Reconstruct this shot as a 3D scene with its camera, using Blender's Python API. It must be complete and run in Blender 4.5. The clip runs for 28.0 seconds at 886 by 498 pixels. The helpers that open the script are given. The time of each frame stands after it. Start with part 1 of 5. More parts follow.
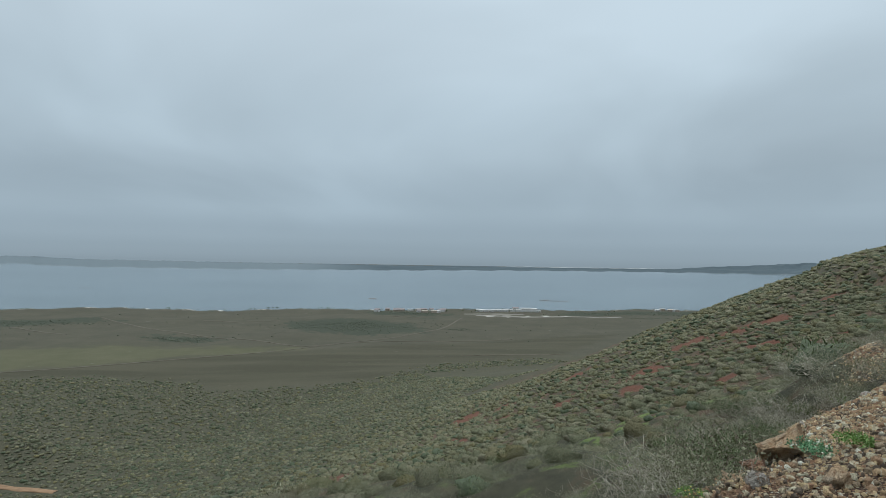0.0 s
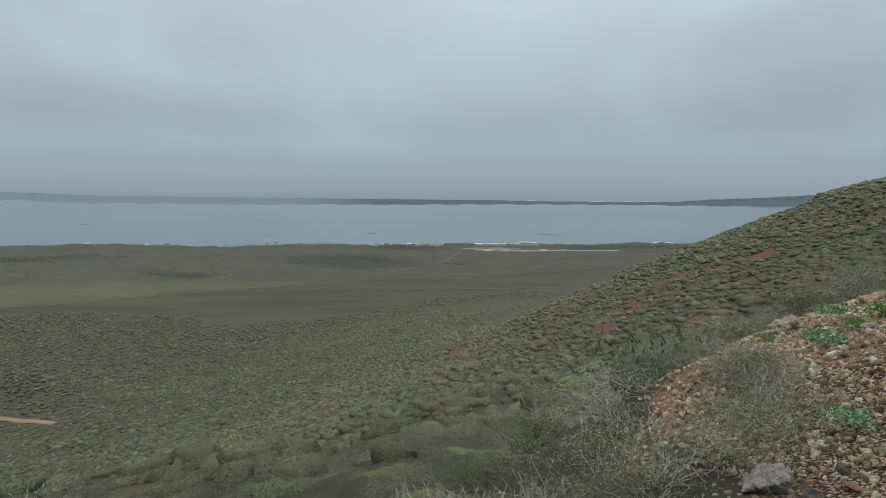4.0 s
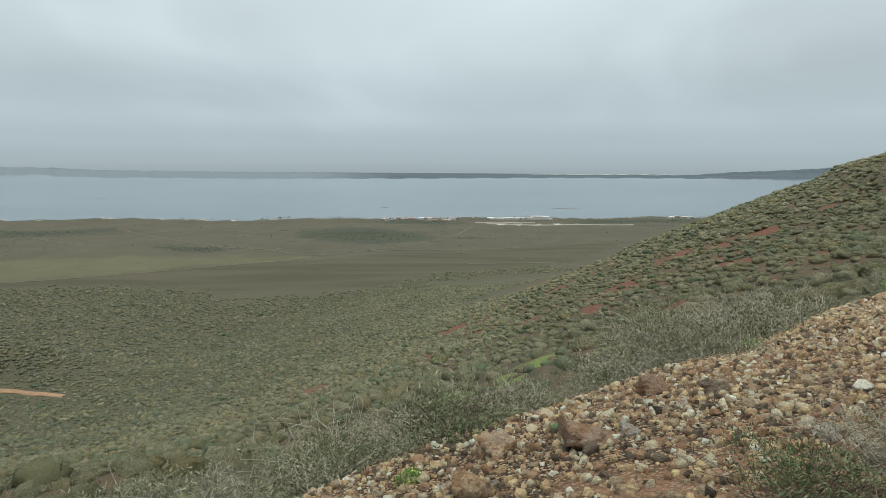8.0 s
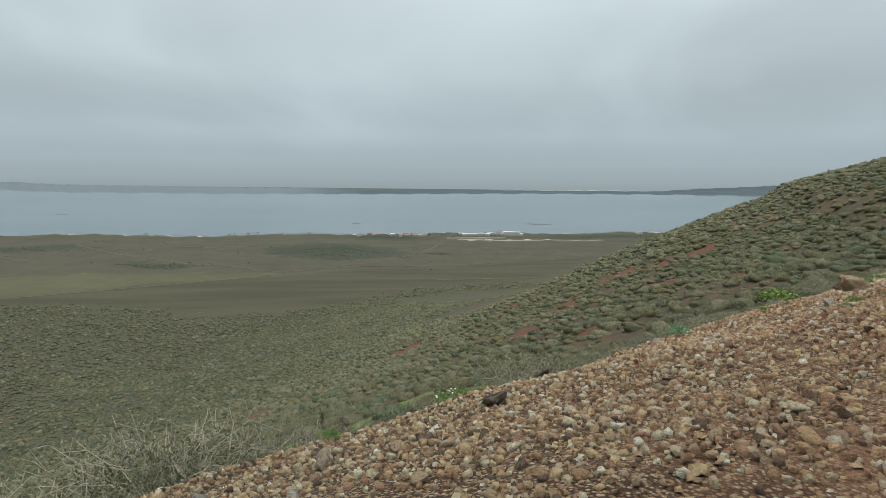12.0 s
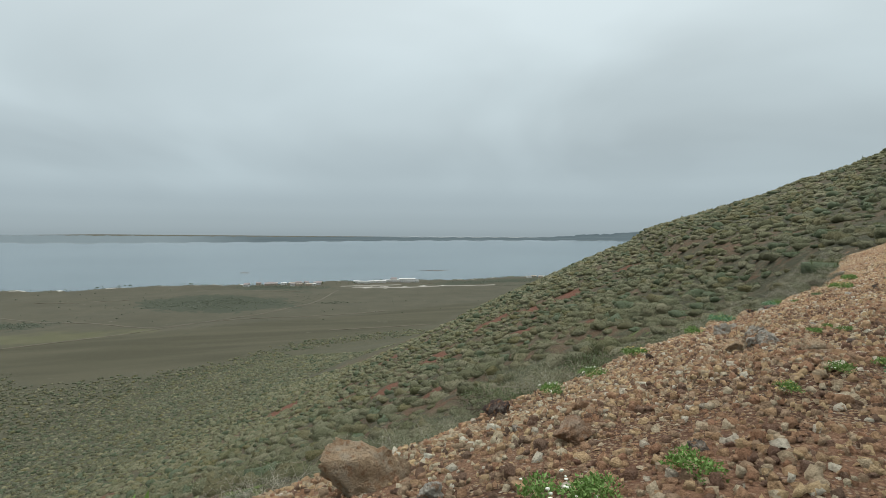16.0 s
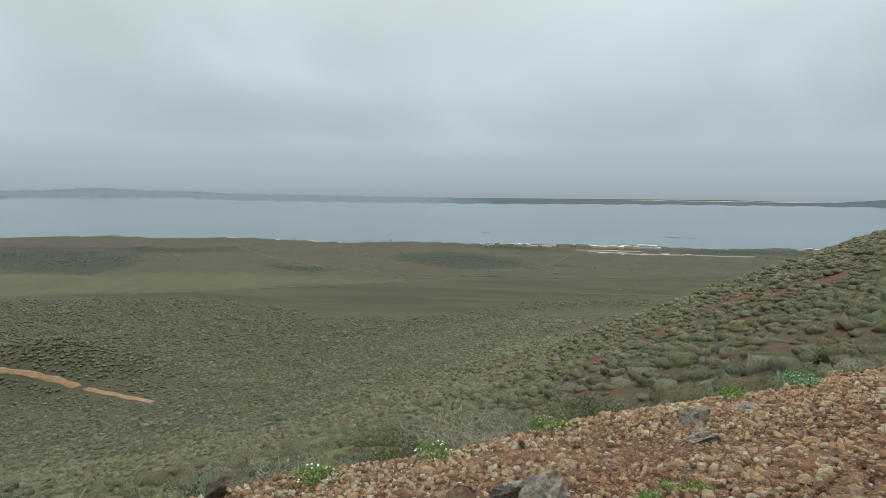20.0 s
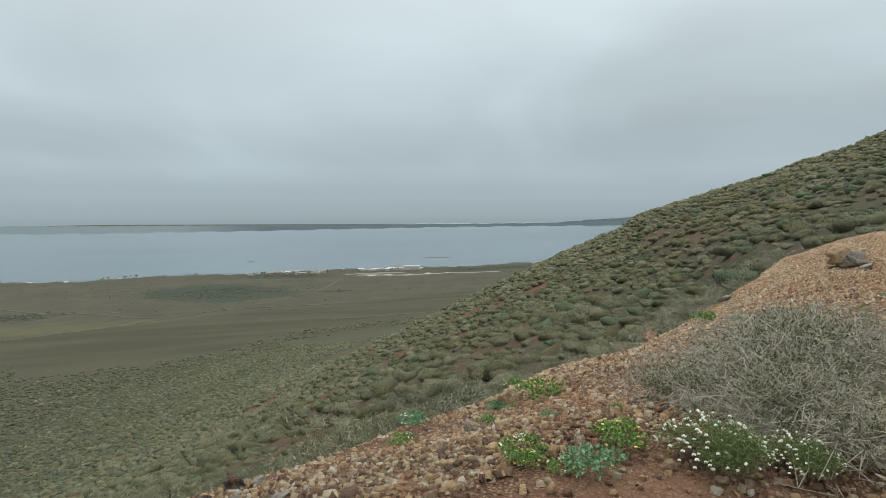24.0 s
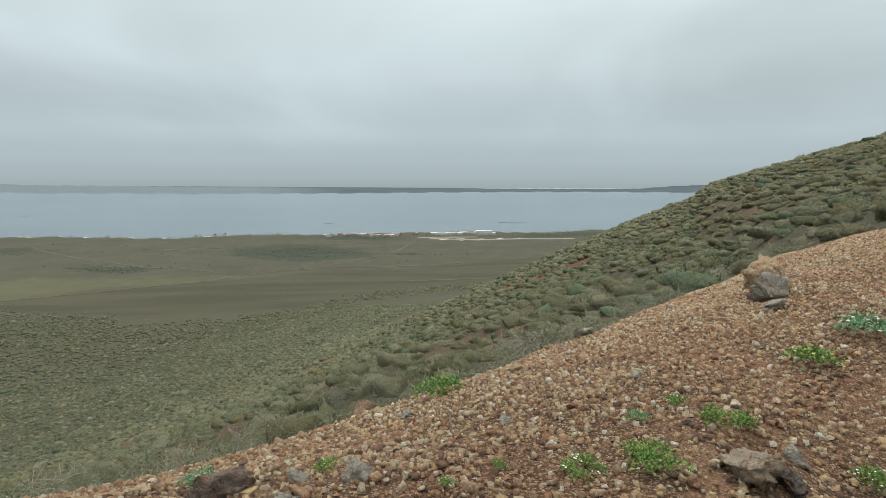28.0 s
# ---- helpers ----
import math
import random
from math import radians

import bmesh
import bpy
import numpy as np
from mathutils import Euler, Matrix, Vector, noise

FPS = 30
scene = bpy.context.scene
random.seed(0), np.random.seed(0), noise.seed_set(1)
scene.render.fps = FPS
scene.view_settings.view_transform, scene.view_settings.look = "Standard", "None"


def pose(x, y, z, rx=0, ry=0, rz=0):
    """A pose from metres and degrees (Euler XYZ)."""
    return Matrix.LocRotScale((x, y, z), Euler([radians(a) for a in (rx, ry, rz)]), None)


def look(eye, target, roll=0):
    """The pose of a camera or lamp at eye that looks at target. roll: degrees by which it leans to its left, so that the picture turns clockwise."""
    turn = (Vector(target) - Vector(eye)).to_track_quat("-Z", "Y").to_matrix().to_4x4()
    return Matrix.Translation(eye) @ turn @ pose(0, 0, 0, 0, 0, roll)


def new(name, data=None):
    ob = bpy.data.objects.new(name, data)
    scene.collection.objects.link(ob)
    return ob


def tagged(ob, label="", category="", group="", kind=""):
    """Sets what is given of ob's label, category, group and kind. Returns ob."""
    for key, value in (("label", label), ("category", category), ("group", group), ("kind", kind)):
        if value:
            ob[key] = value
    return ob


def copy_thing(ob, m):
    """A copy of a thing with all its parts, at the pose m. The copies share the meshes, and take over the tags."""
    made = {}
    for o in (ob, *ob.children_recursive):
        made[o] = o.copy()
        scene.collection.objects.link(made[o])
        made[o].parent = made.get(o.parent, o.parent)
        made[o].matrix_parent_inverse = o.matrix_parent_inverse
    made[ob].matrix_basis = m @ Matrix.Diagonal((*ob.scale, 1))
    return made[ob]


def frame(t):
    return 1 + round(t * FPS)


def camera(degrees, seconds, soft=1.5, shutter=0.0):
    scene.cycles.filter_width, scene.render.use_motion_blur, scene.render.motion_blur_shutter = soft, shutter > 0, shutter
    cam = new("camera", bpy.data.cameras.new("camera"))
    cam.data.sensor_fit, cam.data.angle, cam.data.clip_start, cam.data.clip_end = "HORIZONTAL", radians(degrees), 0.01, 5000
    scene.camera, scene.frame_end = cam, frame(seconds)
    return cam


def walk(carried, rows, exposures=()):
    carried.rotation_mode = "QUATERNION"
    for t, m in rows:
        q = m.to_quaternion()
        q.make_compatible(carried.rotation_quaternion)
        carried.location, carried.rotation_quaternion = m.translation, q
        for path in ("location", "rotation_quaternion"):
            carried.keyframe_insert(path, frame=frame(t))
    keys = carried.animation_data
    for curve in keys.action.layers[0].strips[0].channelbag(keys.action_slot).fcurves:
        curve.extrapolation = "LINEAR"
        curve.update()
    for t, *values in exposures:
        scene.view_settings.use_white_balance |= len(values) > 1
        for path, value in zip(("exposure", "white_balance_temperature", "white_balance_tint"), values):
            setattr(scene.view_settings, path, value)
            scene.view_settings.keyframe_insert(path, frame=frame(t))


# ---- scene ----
cam = camera(78.47, 28.0, soft=0.5)

# seconds, eye x, y, z, heading clockwise from +y, rise, roll (degrees)
PATH = [
    (0, -0.040, 0.003, 1.564, -0.05, 0.40, 0.88),
    (0.5, 0.508, 0.353, 1.554, -0.52, -3.84, 0.60),
    (1, 1.142, 0.799, 1.547, -0.66, -0.23, 0.52),
    (1.5, 1.844, 1.274, 1.547, -1.21, 1.06, 0.62),
    (2, 2.343, 1.882, 1.580, -1.18, -3.63, 0.71),
    (2.5, 2.939, 2.411, 1.601, -0.87, -2.05, 0.59),
    (3, 3.471, 2.940, 1.607, -0.49, -0.48, 0.64),
    (3.5, 3.871, 3.568, 1.604, 0.14, -4.38, 0.54),
    (5.5, 6.009, 5.556, 1.604, -1.43, -8.11, 0.62),
    (6, 6.392, 6.194, 1.599, -1.72, -7.98, 0.48),
    (6.5, 6.875, 6.754, 1.604, -1.88, -6.96, 0.24),
    (7, 7.645, 7.141, 1.655, -1.99, -4.55, 0.48),
    (7.5, 8.359, 7.508, 1.654, -1.30, -6.66, 0.39),
    (8, 9.088, 7.945, 1.652, -1.60, -9.29, 0.36),
    (8.2, 9.304, 8.044, 1.653, -1.92, -7.68, -0.07),
    (8.5, 9.643, 8.265, 1.616, -1.48, -6.71, 0.24),
    (8.9, 10.095, 8.643, 1.564, -1.18, -2.76, 0.23),
    (9, 10.199, 8.744, 1.557, -1.15, -4.91, 0.22),
    (9.5, 10.857, 9.333, 1.601, 1.17, -8.66, 0.31),
    (10, 11.757, 9.816, 1.716, 3.53, -8.69, 0.36),
    (10.5, 12.461, 10.177, 1.766, 3.51, -5.39, 0.26),
    (10.7, 12.687, 10.286, 1.770, 4.38, -1.98, 0.71),
    (11, 12.956, 10.371, 1.779, 3.78, -2.60, 0.53),
    (11.5, 13.909, 10.556, 1.870, 3.37, -5.47, 0.56),
    (13.5, 16.470, 12.819, 1.760, -7.78, -9.31, 0.08),
    (14, 16.944, 13.515, 1.659, -6.69, -4.85, 0.30),
    (14.5, 17.521, 14.116, 1.545, -2.22, -8.85, -0.25),
    (14.7, 17.860, 14.256, 1.576, -0.46, -8.96, -0.59),
    (15, 18.411, 14.416, 1.626, 6.56, -2.58, 0.25),
    (15.2, 18.702, 14.483, 1.603, 9.67, -4.10, 0.07),
    (15.5, 19.084, 14.643, 1.618, 9.68, -10.25, -1.25),
    (16, 19.895, 15.086, 1.660, 11.85, -2.60, 0.47),
    (16.5, 20.443, 15.250, 1.749, 11.29, -7.18, 0.59),
    (17, 21.113, 15.430, 1.880, 9.97, -4.54, 0.15),
    (17.5, 21.499, 15.486, 2.008, 8.45, -8.51, 0.03),
    (18, 22.072, 15.627, 2.021, 7.85, -12.18, -0.03),
    (18.5, 22.610, 15.792, 2.063, 6.71, -14.10, -0.22),
    (19, 22.913, 16.142, 2.057, 1.49, -8.70, 0.06),
    (19.3, 23.047, 16.456, 2.039, -7.92, -7.34, 0.48),
    (19.5, 23.104, 16.472, 2.039, -10.44, -6.65, 0.43),
    (20, 23.178, 16.446, 2.045, -12.87, -6.75, 0.51),
    (20.5, 23.213, 16.423, 2.056, -13.16, -5.14, 0.46),
    (21.4, 23.520, 17.850, 1.970, -5.23, -5.53, -0.07),
    (22.5, 25.536, 18.262, 1.845, 4.38, -6.02, -0.08),
    (22.8, 25.941, 18.549, 1.837, 7.28, -1.39, 0.19),
    (23, 26.132, 18.661, 1.834, 6.63, -2.12, -0.11),
    (23.3, 26.541, 18.847, 1.888, 8.17, -3.68, 0.30),
    (23.5, 26.805, 18.966, 1.931, 9.15, -3.62, -0.21),
    (24, 27.413, 19.137, 2.043, 11.03, -4.02, -0.21),
    (24.5, 28.048, 19.736, 1.938, 11.03, -5.67, -0.14),
    (25, 28.706, 20.214, 1.753, 11.12, -5.39, -0.08),
    (25.5, 29.534, 20.445, 1.935, 11.06, -5.23, -0.14),
    (26, 30.267, 20.706, 1.995, 10.24, -6.73, -0.09),
    (26.5, 30.953, 20.902, 2.085, 9.38, -8.43, 0.12),
    (27, 31.585, 21.180, 2.192, 8.85, -10.23, 0.26),
    (27.5, 32.140, 21.382, 2.260, 8.49, -7.07, 0.25),
    (28, 32.749, 21.657, 2.362, 3.10, -7.78, 0.31),
]


def aimed(x, y, z, heading, rise, roll):
    a, e = radians(heading), radians(rise)
    way = Vector((math.sin(a) * math.cos(e), math.cos(a) * math.cos(e), math.sin(e)))
    return look((x, y, z), Vector((x, y, z)) + way * 10, roll)


EXPOSURES = [(0.0, -0.26, 5900, 9), (1.0, -0.15, 5900, 9), (2.0, -0.09, 6000, 9), (3.0, -0.28, 5950, 9), (4.5, -0.2, 6150, 9), (6.0, 0.05, 6400, 9), (7.0, -0.06, 6350, 9), (8.0, 0.12, 6450, 9), (9.0, -0.05, 6400, 9), (10.0, 0.26, 6450, 9), (11.0, -0.14, 6350, 9), (12.5, 0.0, 6400, 9), (14.0, 0.13, 6400, 9), (14.5, 0.28, 6450, 9), (15.0, -0.04, 6400, 9), (16.0, -0.03, 6400, 9), (17.2, 0.05, 6450, 9), (18.3, 0.28, 6500, 9), (18.8, 0.26, 6500, 9), (19.6, 0.05, 6400, 9), (23.0, -0.04, 6350, 9), (25.0, -0.03, 6400, 9), (26.0, 0.3, 6450, 9), (27.0, 0.18, 6450, 9), (28.0, 0.13, 6500, 9)]
walk(cam, [(r[0], aimed(*r[1:])) for r in PATH], EXPOSURES)

# ---------------------------------------------------------------- light
world = bpy.data.worlds.new("overcast_sky")
scene.world = world
world.use_nodes = True
wt = world.node_tree
wt.nodes.clear()
W = lambda kind: wt.nodes.new(kind)  # noqa: E731
sky = W("ShaderNodeTexSky")
sky.dust_density, sky.air_density, sky.ozone_density = 0.0, 0.6, 2.0
sky.sky_type, sky.sun_disc, sky.sun_elevation, sky.sun_rotation = "NISHITA", False, radians(48), radians(-15)
bg_sky = W("ShaderNodeBackground")
bg_sky.inputs["Strength"].default_value = 0.05
wt.links.new(sky.outputs[0], bg_sky.inputs["Color"])
coord = W("ShaderNodeTexCoord")
sep = W("ShaderNodeSeparateXYZ")
wt.links.new(coord.outputs["Generated"], sep.inputs[0])
# cloud deck seen in perspective: the direction over its height
lift = W("ShaderNodeMath"); lift.operation = "MAXIMUM"; lift.inputs[1].default_value = 0.0
wt.links.new(sep.outputs["Z"], lift.inputs[0])
plus = W("ShaderNodeMath"); plus.operation = "ADD"; plus.inputs[1].default_value = 0.34
wt.links.new(lift.outputs[0], plus.inputs[0])
inv = W("ShaderNodeVectorMath"); inv.operation = "DIVIDE"
comb = W("ShaderNodeCombineXYZ")
for k in range(3):
    wt.links.new(plus.outputs[0], comb.inputs[k])
wt.links.new(coord.outputs["Generated"], inv.inputs[0])
wt.links.new(comb.outputs[0], inv.inputs[1])
cloud = W("ShaderNodeTexNoise")
cloud.inputs["Scale"].default_value, cloud.inputs["Detail"].default_value = 0.85, 4.0
cloud.inputs["Roughness"].default_value = 0.45
cloud.inputs["Distortion"].default_value = 0.5
wt.links.new(inv.outputs[0], cloud.inputs["Vector"])
puff = W("ShaderNodeMapRange")
puff.inputs["From Min"].default_value, puff.inputs["From Max"].default_value = 0.35, 0.68
puff.inputs["To Min"].default_value, puff.inputs["To Max"].default_value = 0.82, 1.14
wt.links.new(cloud.outputs["Fac"], puff.inputs["Value"])
rise = W("ShaderNodeValToRGB")
rise.color_ramp.interpolation = "EASE"
stops = [(0.0, (0.33, 0.395, 0.425)), (0.487, (0.33, 0.395, 0.425)), (0.50, (0.385, 0.46, 0.495)), (0.515, (0.445, 0.525, 0.558)), (0.54, (0.54, 0.632, 0.662)),
         (0.60, (0.63, 0.725, 0.75)), (0.70, (0.74, 0.83, 0.85)), (0.80, (1.45, 1.56, 1.58)), (1.0, (3.0, 3.12, 3.15))]
while len(rise.color_ramp.elements) < len(stops):
    rise.color_ramp.elements.new(0.5)
for e, (at, c) in zip(rise.color_ramp.elements, stops):
    e.position, e.color = at, (*c, 1)
half = W("ShaderNodeMath"); half.operation = "MULTIPLY_ADD"
half.inputs[1].default_value, half.inputs[2].default_value = 0.5, 0.5
wt.links.new(sep.outputs["Z"], half.inputs[0])
wt.links.new(half.outputs[0], rise.inputs["Fac"])
# the clouds fade into the haze near the horizon
fade = W("ShaderNodeMapRange")
fade.inputs["From Min"].default_value, fade.inputs["From Max"].default_value = 0.0, 0.14
wt.links.new(sep.outputs["Z"], fade.inputs["Value"])
blend = W("ShaderNodeMix"); blend.data_type = "FLOAT"
blend.inputs["A"].default_value = 1.0
wt.links.new(fade.outputs[0], blend.inputs["Factor"])
wt.links.new(puff.outputs[0], blend.inputs["B"])
tint = W("ShaderNodeVectorMath"); tint.operation = "SCALE"
wt.links.new(rise.outputs["Color"], tint.inputs[0])
wt.links.new(blend.outputs[0], tint.inputs["Scale"])
bg = W("ShaderNodeBackground")
bg.inputs["Strength"].default_value = 0.92
wt.links.new(tint.outputs[0], bg.inputs["Color"])
both = W("ShaderNodeMixShader")  # thick cloud over a little clear sky
both.inputs[0].default_value = 0.06
wt.links.new(bg.outputs[0], both.inputs[1])
wt.links.new(bg_sky.outputs[0], both.inputs[2])
wout = W("ShaderNodeOutputWorld")
wt.links.new(both.outputs[0], wout.inputs["Surface"])

sun = new("sun", bpy.data.lights.new("sun", "SUN"))
sun.data.energy, sun.data.angle, sun.data.color = 1.5, radians(12), (1.0, 0.97, 0.92)
sun.matrix_world = look((0, 0, 60), (12, -45, 0))


# ---------------------------------------------------------------- materials
class Mat:
    """A small builder for node materials in object-independent metres."""

    def __init__(self, name, rough=0.9, spec=0.3):
        self.m = bpy.data.materials.new(name)
        self.m.use_nodes = True
        self.t = self.m.node_tree
        self.b = self.t.nodes["Principled BSDF"]
        self.b.inputs["Roughness"].default_value = rough
        self.b.inputs["Specular IOR Level"].default_value = spec
        self.geo = self.n("ShaderNodeNewGeometry")
        self.pos = self.geo.outputs["Position"]

    def n(self, kind):
        return self.t.nodes.new(kind)

    def link(self, a, b):
        self.t.links.new(a, b)

    def noise(self, scale, detail=4.0, rough=0.55, lo=0.3, hi=0.7, stretch=None):
        n = self.n("ShaderNodeTexNoise")
        n.inputs["Scale"].default_value, n.inputs["Detail"].default_value, n.inputs["Roughness"].default_value = scale, detail, rough
        src = self.pos
        if stretch:
            mp = self.n("ShaderNodeMapping")
            mp.inputs["Scale"].default_value = stretch
            self.link(self.pos, mp.inputs["Vector"])
            src = mp.outputs[0]
        self.link(src, n.inputs["Vector"])
        r = self.n("ShaderNodeMapRange")
        r.inputs["From Min"].default_value, r.inputs["From Max"].default_value = lo, hi
        self.link(n.outputs["Fac"], r.inputs["Value"])
        return r.outputs[0]

    def attr(self, name):
        a = self.n("ShaderNodeAttribute")
        a.attribute_name = name
        return a.outputs["Fac"]

    def math(self, op, a, b, clamp=False):
        m = self.n("ShaderNodeMath")
        m.operation, m.use_clamp = op, clamp
        for k, v in enumerate((a, b)):
            if isinstance(v, (int, float)):
                m.inputs[k].default_value = v
            else:
                self.link(v, m.inputs[k])
        return m.outputs[0]

    def edge(self, fac, noise_out, amount=0.5, sharp=4.0):
        """A mask with a border made ragged by noise."""
        v = self.math("ADD", fac, self.math("MULTIPLY", self.math("SUBTRACT", noise_out, 0.5), amount))
        return self.ramp01(v, 0.5 - 0.5 / sharp, 0.5 + 0.5 / sharp)

    def rust(self, amount):
        """More iron-red scoria along the far half of the bank, in drifts."""
        sep = self.n("ShaderNodeSeparateXYZ")
        self.link(self.pos, sep.inputs[0])
        along = self.ramp01(sep.outputs["X"], 12.5, 19.0)
        return self.math("MULTIPLY", along, self.math("MULTIPLY", self.math("ADD", self.noise(0.9, 3), 0.45), amount))

    def ramp01(self, v, lo, hi):
        r = self.n("ShaderNodeMapRange")
        r.interpolation_type = "SMOOTHSTEP"
        r.inputs["From Min"].default_value, r.inputs["From Max"].default_value = lo, hi
        self.link(v, r.inputs["Value"])
        return r.outputs[0]

    def mix(self, fac, a, b):
        m = self.n("ShaderNodeMix")
        m.data_type = "RGBA"
        for key, v in (("Factor", fac), ("A", a), ("B", b)):
            sock = [s for s in m.inputs if s.name == key and (s.type == "RGBA" if key != "Factor" else s.type == "VALUE")][0]
            if isinstance(v, tuple):
                sock.default_value = (*v, 1)
            elif isinstance(v, (int, float)):
                sock.default_value = v
            else:
                self.link(v, sock)
        return [s for s in m.outputs if s.type == "RGBA"][0]

    def ramp(self, fac, stops, mode="LINEAR"):
        r = self.n("ShaderNodeValToRGB")
        r.color_ramp.interpolation = mode
        while len(r.color_ramp.elements) < len(stops):
            r.color_ramp.elements.new(0.5)
        for e, (at, c) in zip(r.color_ramp.elements, stops):
            e.position, e.color = at, (*c, 1)
        self.link(fac, r.inputs["Fac"])
        return r.outputs["Color"]

    def color(self, c):
        if isinstance(c, tuple):
            self.b.inputs["Base Color"].default_value = (*c, 1)
        else:
            self.link(c, self.b.inputs["Base Color"])
        return self

    def bump(self, height, strength=0.5, dist=0.02):
        b = self.n("ShaderNodeBump")
        b.inputs["Strength"].default_value, b.inputs["Distance"].default_value = strength, dist
        self.link(height, b.inputs["Height"])
        self.link(b.outputs[0], self.b.inputs["Normal"])
        return self


def stone_material(name, stops, rough=0.95):
    m = Mat(name, rough, 0.2)
    base = m.ramp(m.geo.outputs["Random Per Island"], stops, "CONSTANT")
    speck = m.noise(48, 6, 0.75)
    stain = m.noise(9, 3)
    c = m.mix(m.math("MULTIPLY", speck, 0.3), base, (0.10, 0.055, 0.035))
    c = m.mix(m.math("MULTIPLY", stain, 0.25), c, (0.48, 0.39, 0.27))
    c = m.mix(m.rust(0.29), c, (0.40, 0.18, 0.105))
    m.color(c).bump(m.noise(110, 6, 0.75), 1.0, 0.012)
    return m.m


def object_stone(name, stops):
    """Rock that varies from piece to piece."""
    m = Mat(name, 0.95, 0.2)
    info = m.n("ShaderNodeObjectInfo")
    base = m.ramp(info.outputs["Random"], stops, "CONSTANT")
    pits = m.n("ShaderNodeTexVoronoi")
    pits.inputs["Scale"].default_value = 55.0
    m.link(m.pos, pits.inputs["Vector"])
    c = m.mix(m.math("MULTIPLY", m.noise(40, 6, 0.75), 0.28), base, (0.09, 0.055, 0.04))
    c = m.mix(m.math("MULTIPLY", m.noise(11, 5, 0.65, 0.45, 0.68), 0.6), c, (0.46, 0.41, 0.32))
    c = m.mix(m.math("MULTIPLY", m.ramp01(m.noise(23, 5, 0.7), 0.55, 0.8), 0.7), c, (0.33, 0.17, 0.08))
    c = m.mix(m.math("SUBTRACT", 0.55, m.ramp01(pits.outputs["Distance"], 0.0, 0.3), True), c, (0.05, 0.035, 0.03))
    m.color(c).bump(m.math("ADD", m.noise(50, 7, 0.75), m.math("MULTIPLY", m.ramp01(pits.outputs["Distance"], 0.0, 0.4), 0.5)), 1.0, 0.03)
    return m.m


def leaf_material(name, a, b, c, scale=0.8, rough=0.75):
    m = Mat(name, rough, 0.25)
    rnd = m.geo.outputs["Random Per Island"]
    base = m.mix(rnd, a, b)
    col = m.mix(m.noise(scale, 3), base, c)
    col = m.mix(m.math("MULTIPLY", m.noise(0.06, 3), 0.5), col, a)
    m.color(col)
    m.b.inputs["Subsurface Weight"].default_value = 0.0
    return m.m


def plain_material(name, c, rough=0.8, vary=0.25, scale=6.0, spec=0.3):
    m = Mat(name, rough, spec)
    dark = tuple(v * (1 - vary) for v in c)
    m.color(m.mix(m.noise(scale, 5), dark, c)).bump(m.noise(scale * 8, 4), 0.25, 0.01)
    return m.m


STONE_STOPS = [(0.0, (0.409, 0.254, 0.140)), (0.14, (0.568, 0.396, 0.210)), (0.30, (0.409, 0.319, 0.200)), (0.45, (0.716, 0.550, 0.297)),
               (0.56, (0.614, 0.532, 0.351)), (0.66, (0.083, 0.067, 0.050)), (0.79, (0.341, 0.189, 0.102)), (0.88, (0.725, 0.668, 0.465)), (0.955, (0.862, 0.857, 0.688))]
M_STONE = stone_material("scoria_gravel", STONE_STOPS)
M_ROCK = object_stone("scoria_rock", [(0.0, (0.42, 0.26, 0.16)), (0.3, (0.34, 0.20, 0.125)), (0.55, (0.55, 0.44, 0.32)), (0.8, (0.27, 0.205, 0.17))])
M_ROCK_GREY = object_stone("lichened_grey_rock", [(0.0, (0.48, 0.44, 0.37)), (0.5, (0.58, 0.53, 0.45))])
M_ROCK_OCHRE = object_stone("ochre_rock", [(0.0, (0.62, 0.43, 0.25)), (0.5, (0.56, 0.40, 0.25))])
M_ROCK_DARK = object_stone("dark_scoria", [(0.0, (0.055, 0.042, 0.038)), (0.5, (0.08, 0.055, 0.048))])
M_LEAF = leaf_material("grey_green_leaves", (0.095, 0.10, 0.056), (0.43, 0.415, 0.29), (0.175, 0.18, 0.10))
M_LEAF_DARK = leaf_material("dark_green_leaves", (0.063, 0.084, 0.036), (0.168, 0.192, 0.090), (0.095, 0.123, 0.050))
M_LEAF_FAR = leaf_material("far_scrub_leaves", (0.07, 0.084, 0.054), (0.185, 0.20, 0.148), (0.085, 0.102, 0.064), 0.25)
M_PLAINBUSH = leaf_material("plain_bush_leaves", (0.055, 0.065, 0.042), (0.09, 0.10, 0.065), (0.07, 0.08, 0.048), 0.25)


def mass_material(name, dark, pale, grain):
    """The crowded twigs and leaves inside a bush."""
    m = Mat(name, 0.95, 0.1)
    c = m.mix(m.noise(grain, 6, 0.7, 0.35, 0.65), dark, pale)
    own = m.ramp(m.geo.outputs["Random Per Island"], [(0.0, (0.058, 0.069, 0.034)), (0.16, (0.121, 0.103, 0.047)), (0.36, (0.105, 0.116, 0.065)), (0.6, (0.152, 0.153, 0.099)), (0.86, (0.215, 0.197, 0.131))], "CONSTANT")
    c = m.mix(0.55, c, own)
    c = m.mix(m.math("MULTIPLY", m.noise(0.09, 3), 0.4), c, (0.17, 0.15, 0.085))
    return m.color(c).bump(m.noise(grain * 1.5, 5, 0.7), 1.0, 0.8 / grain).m


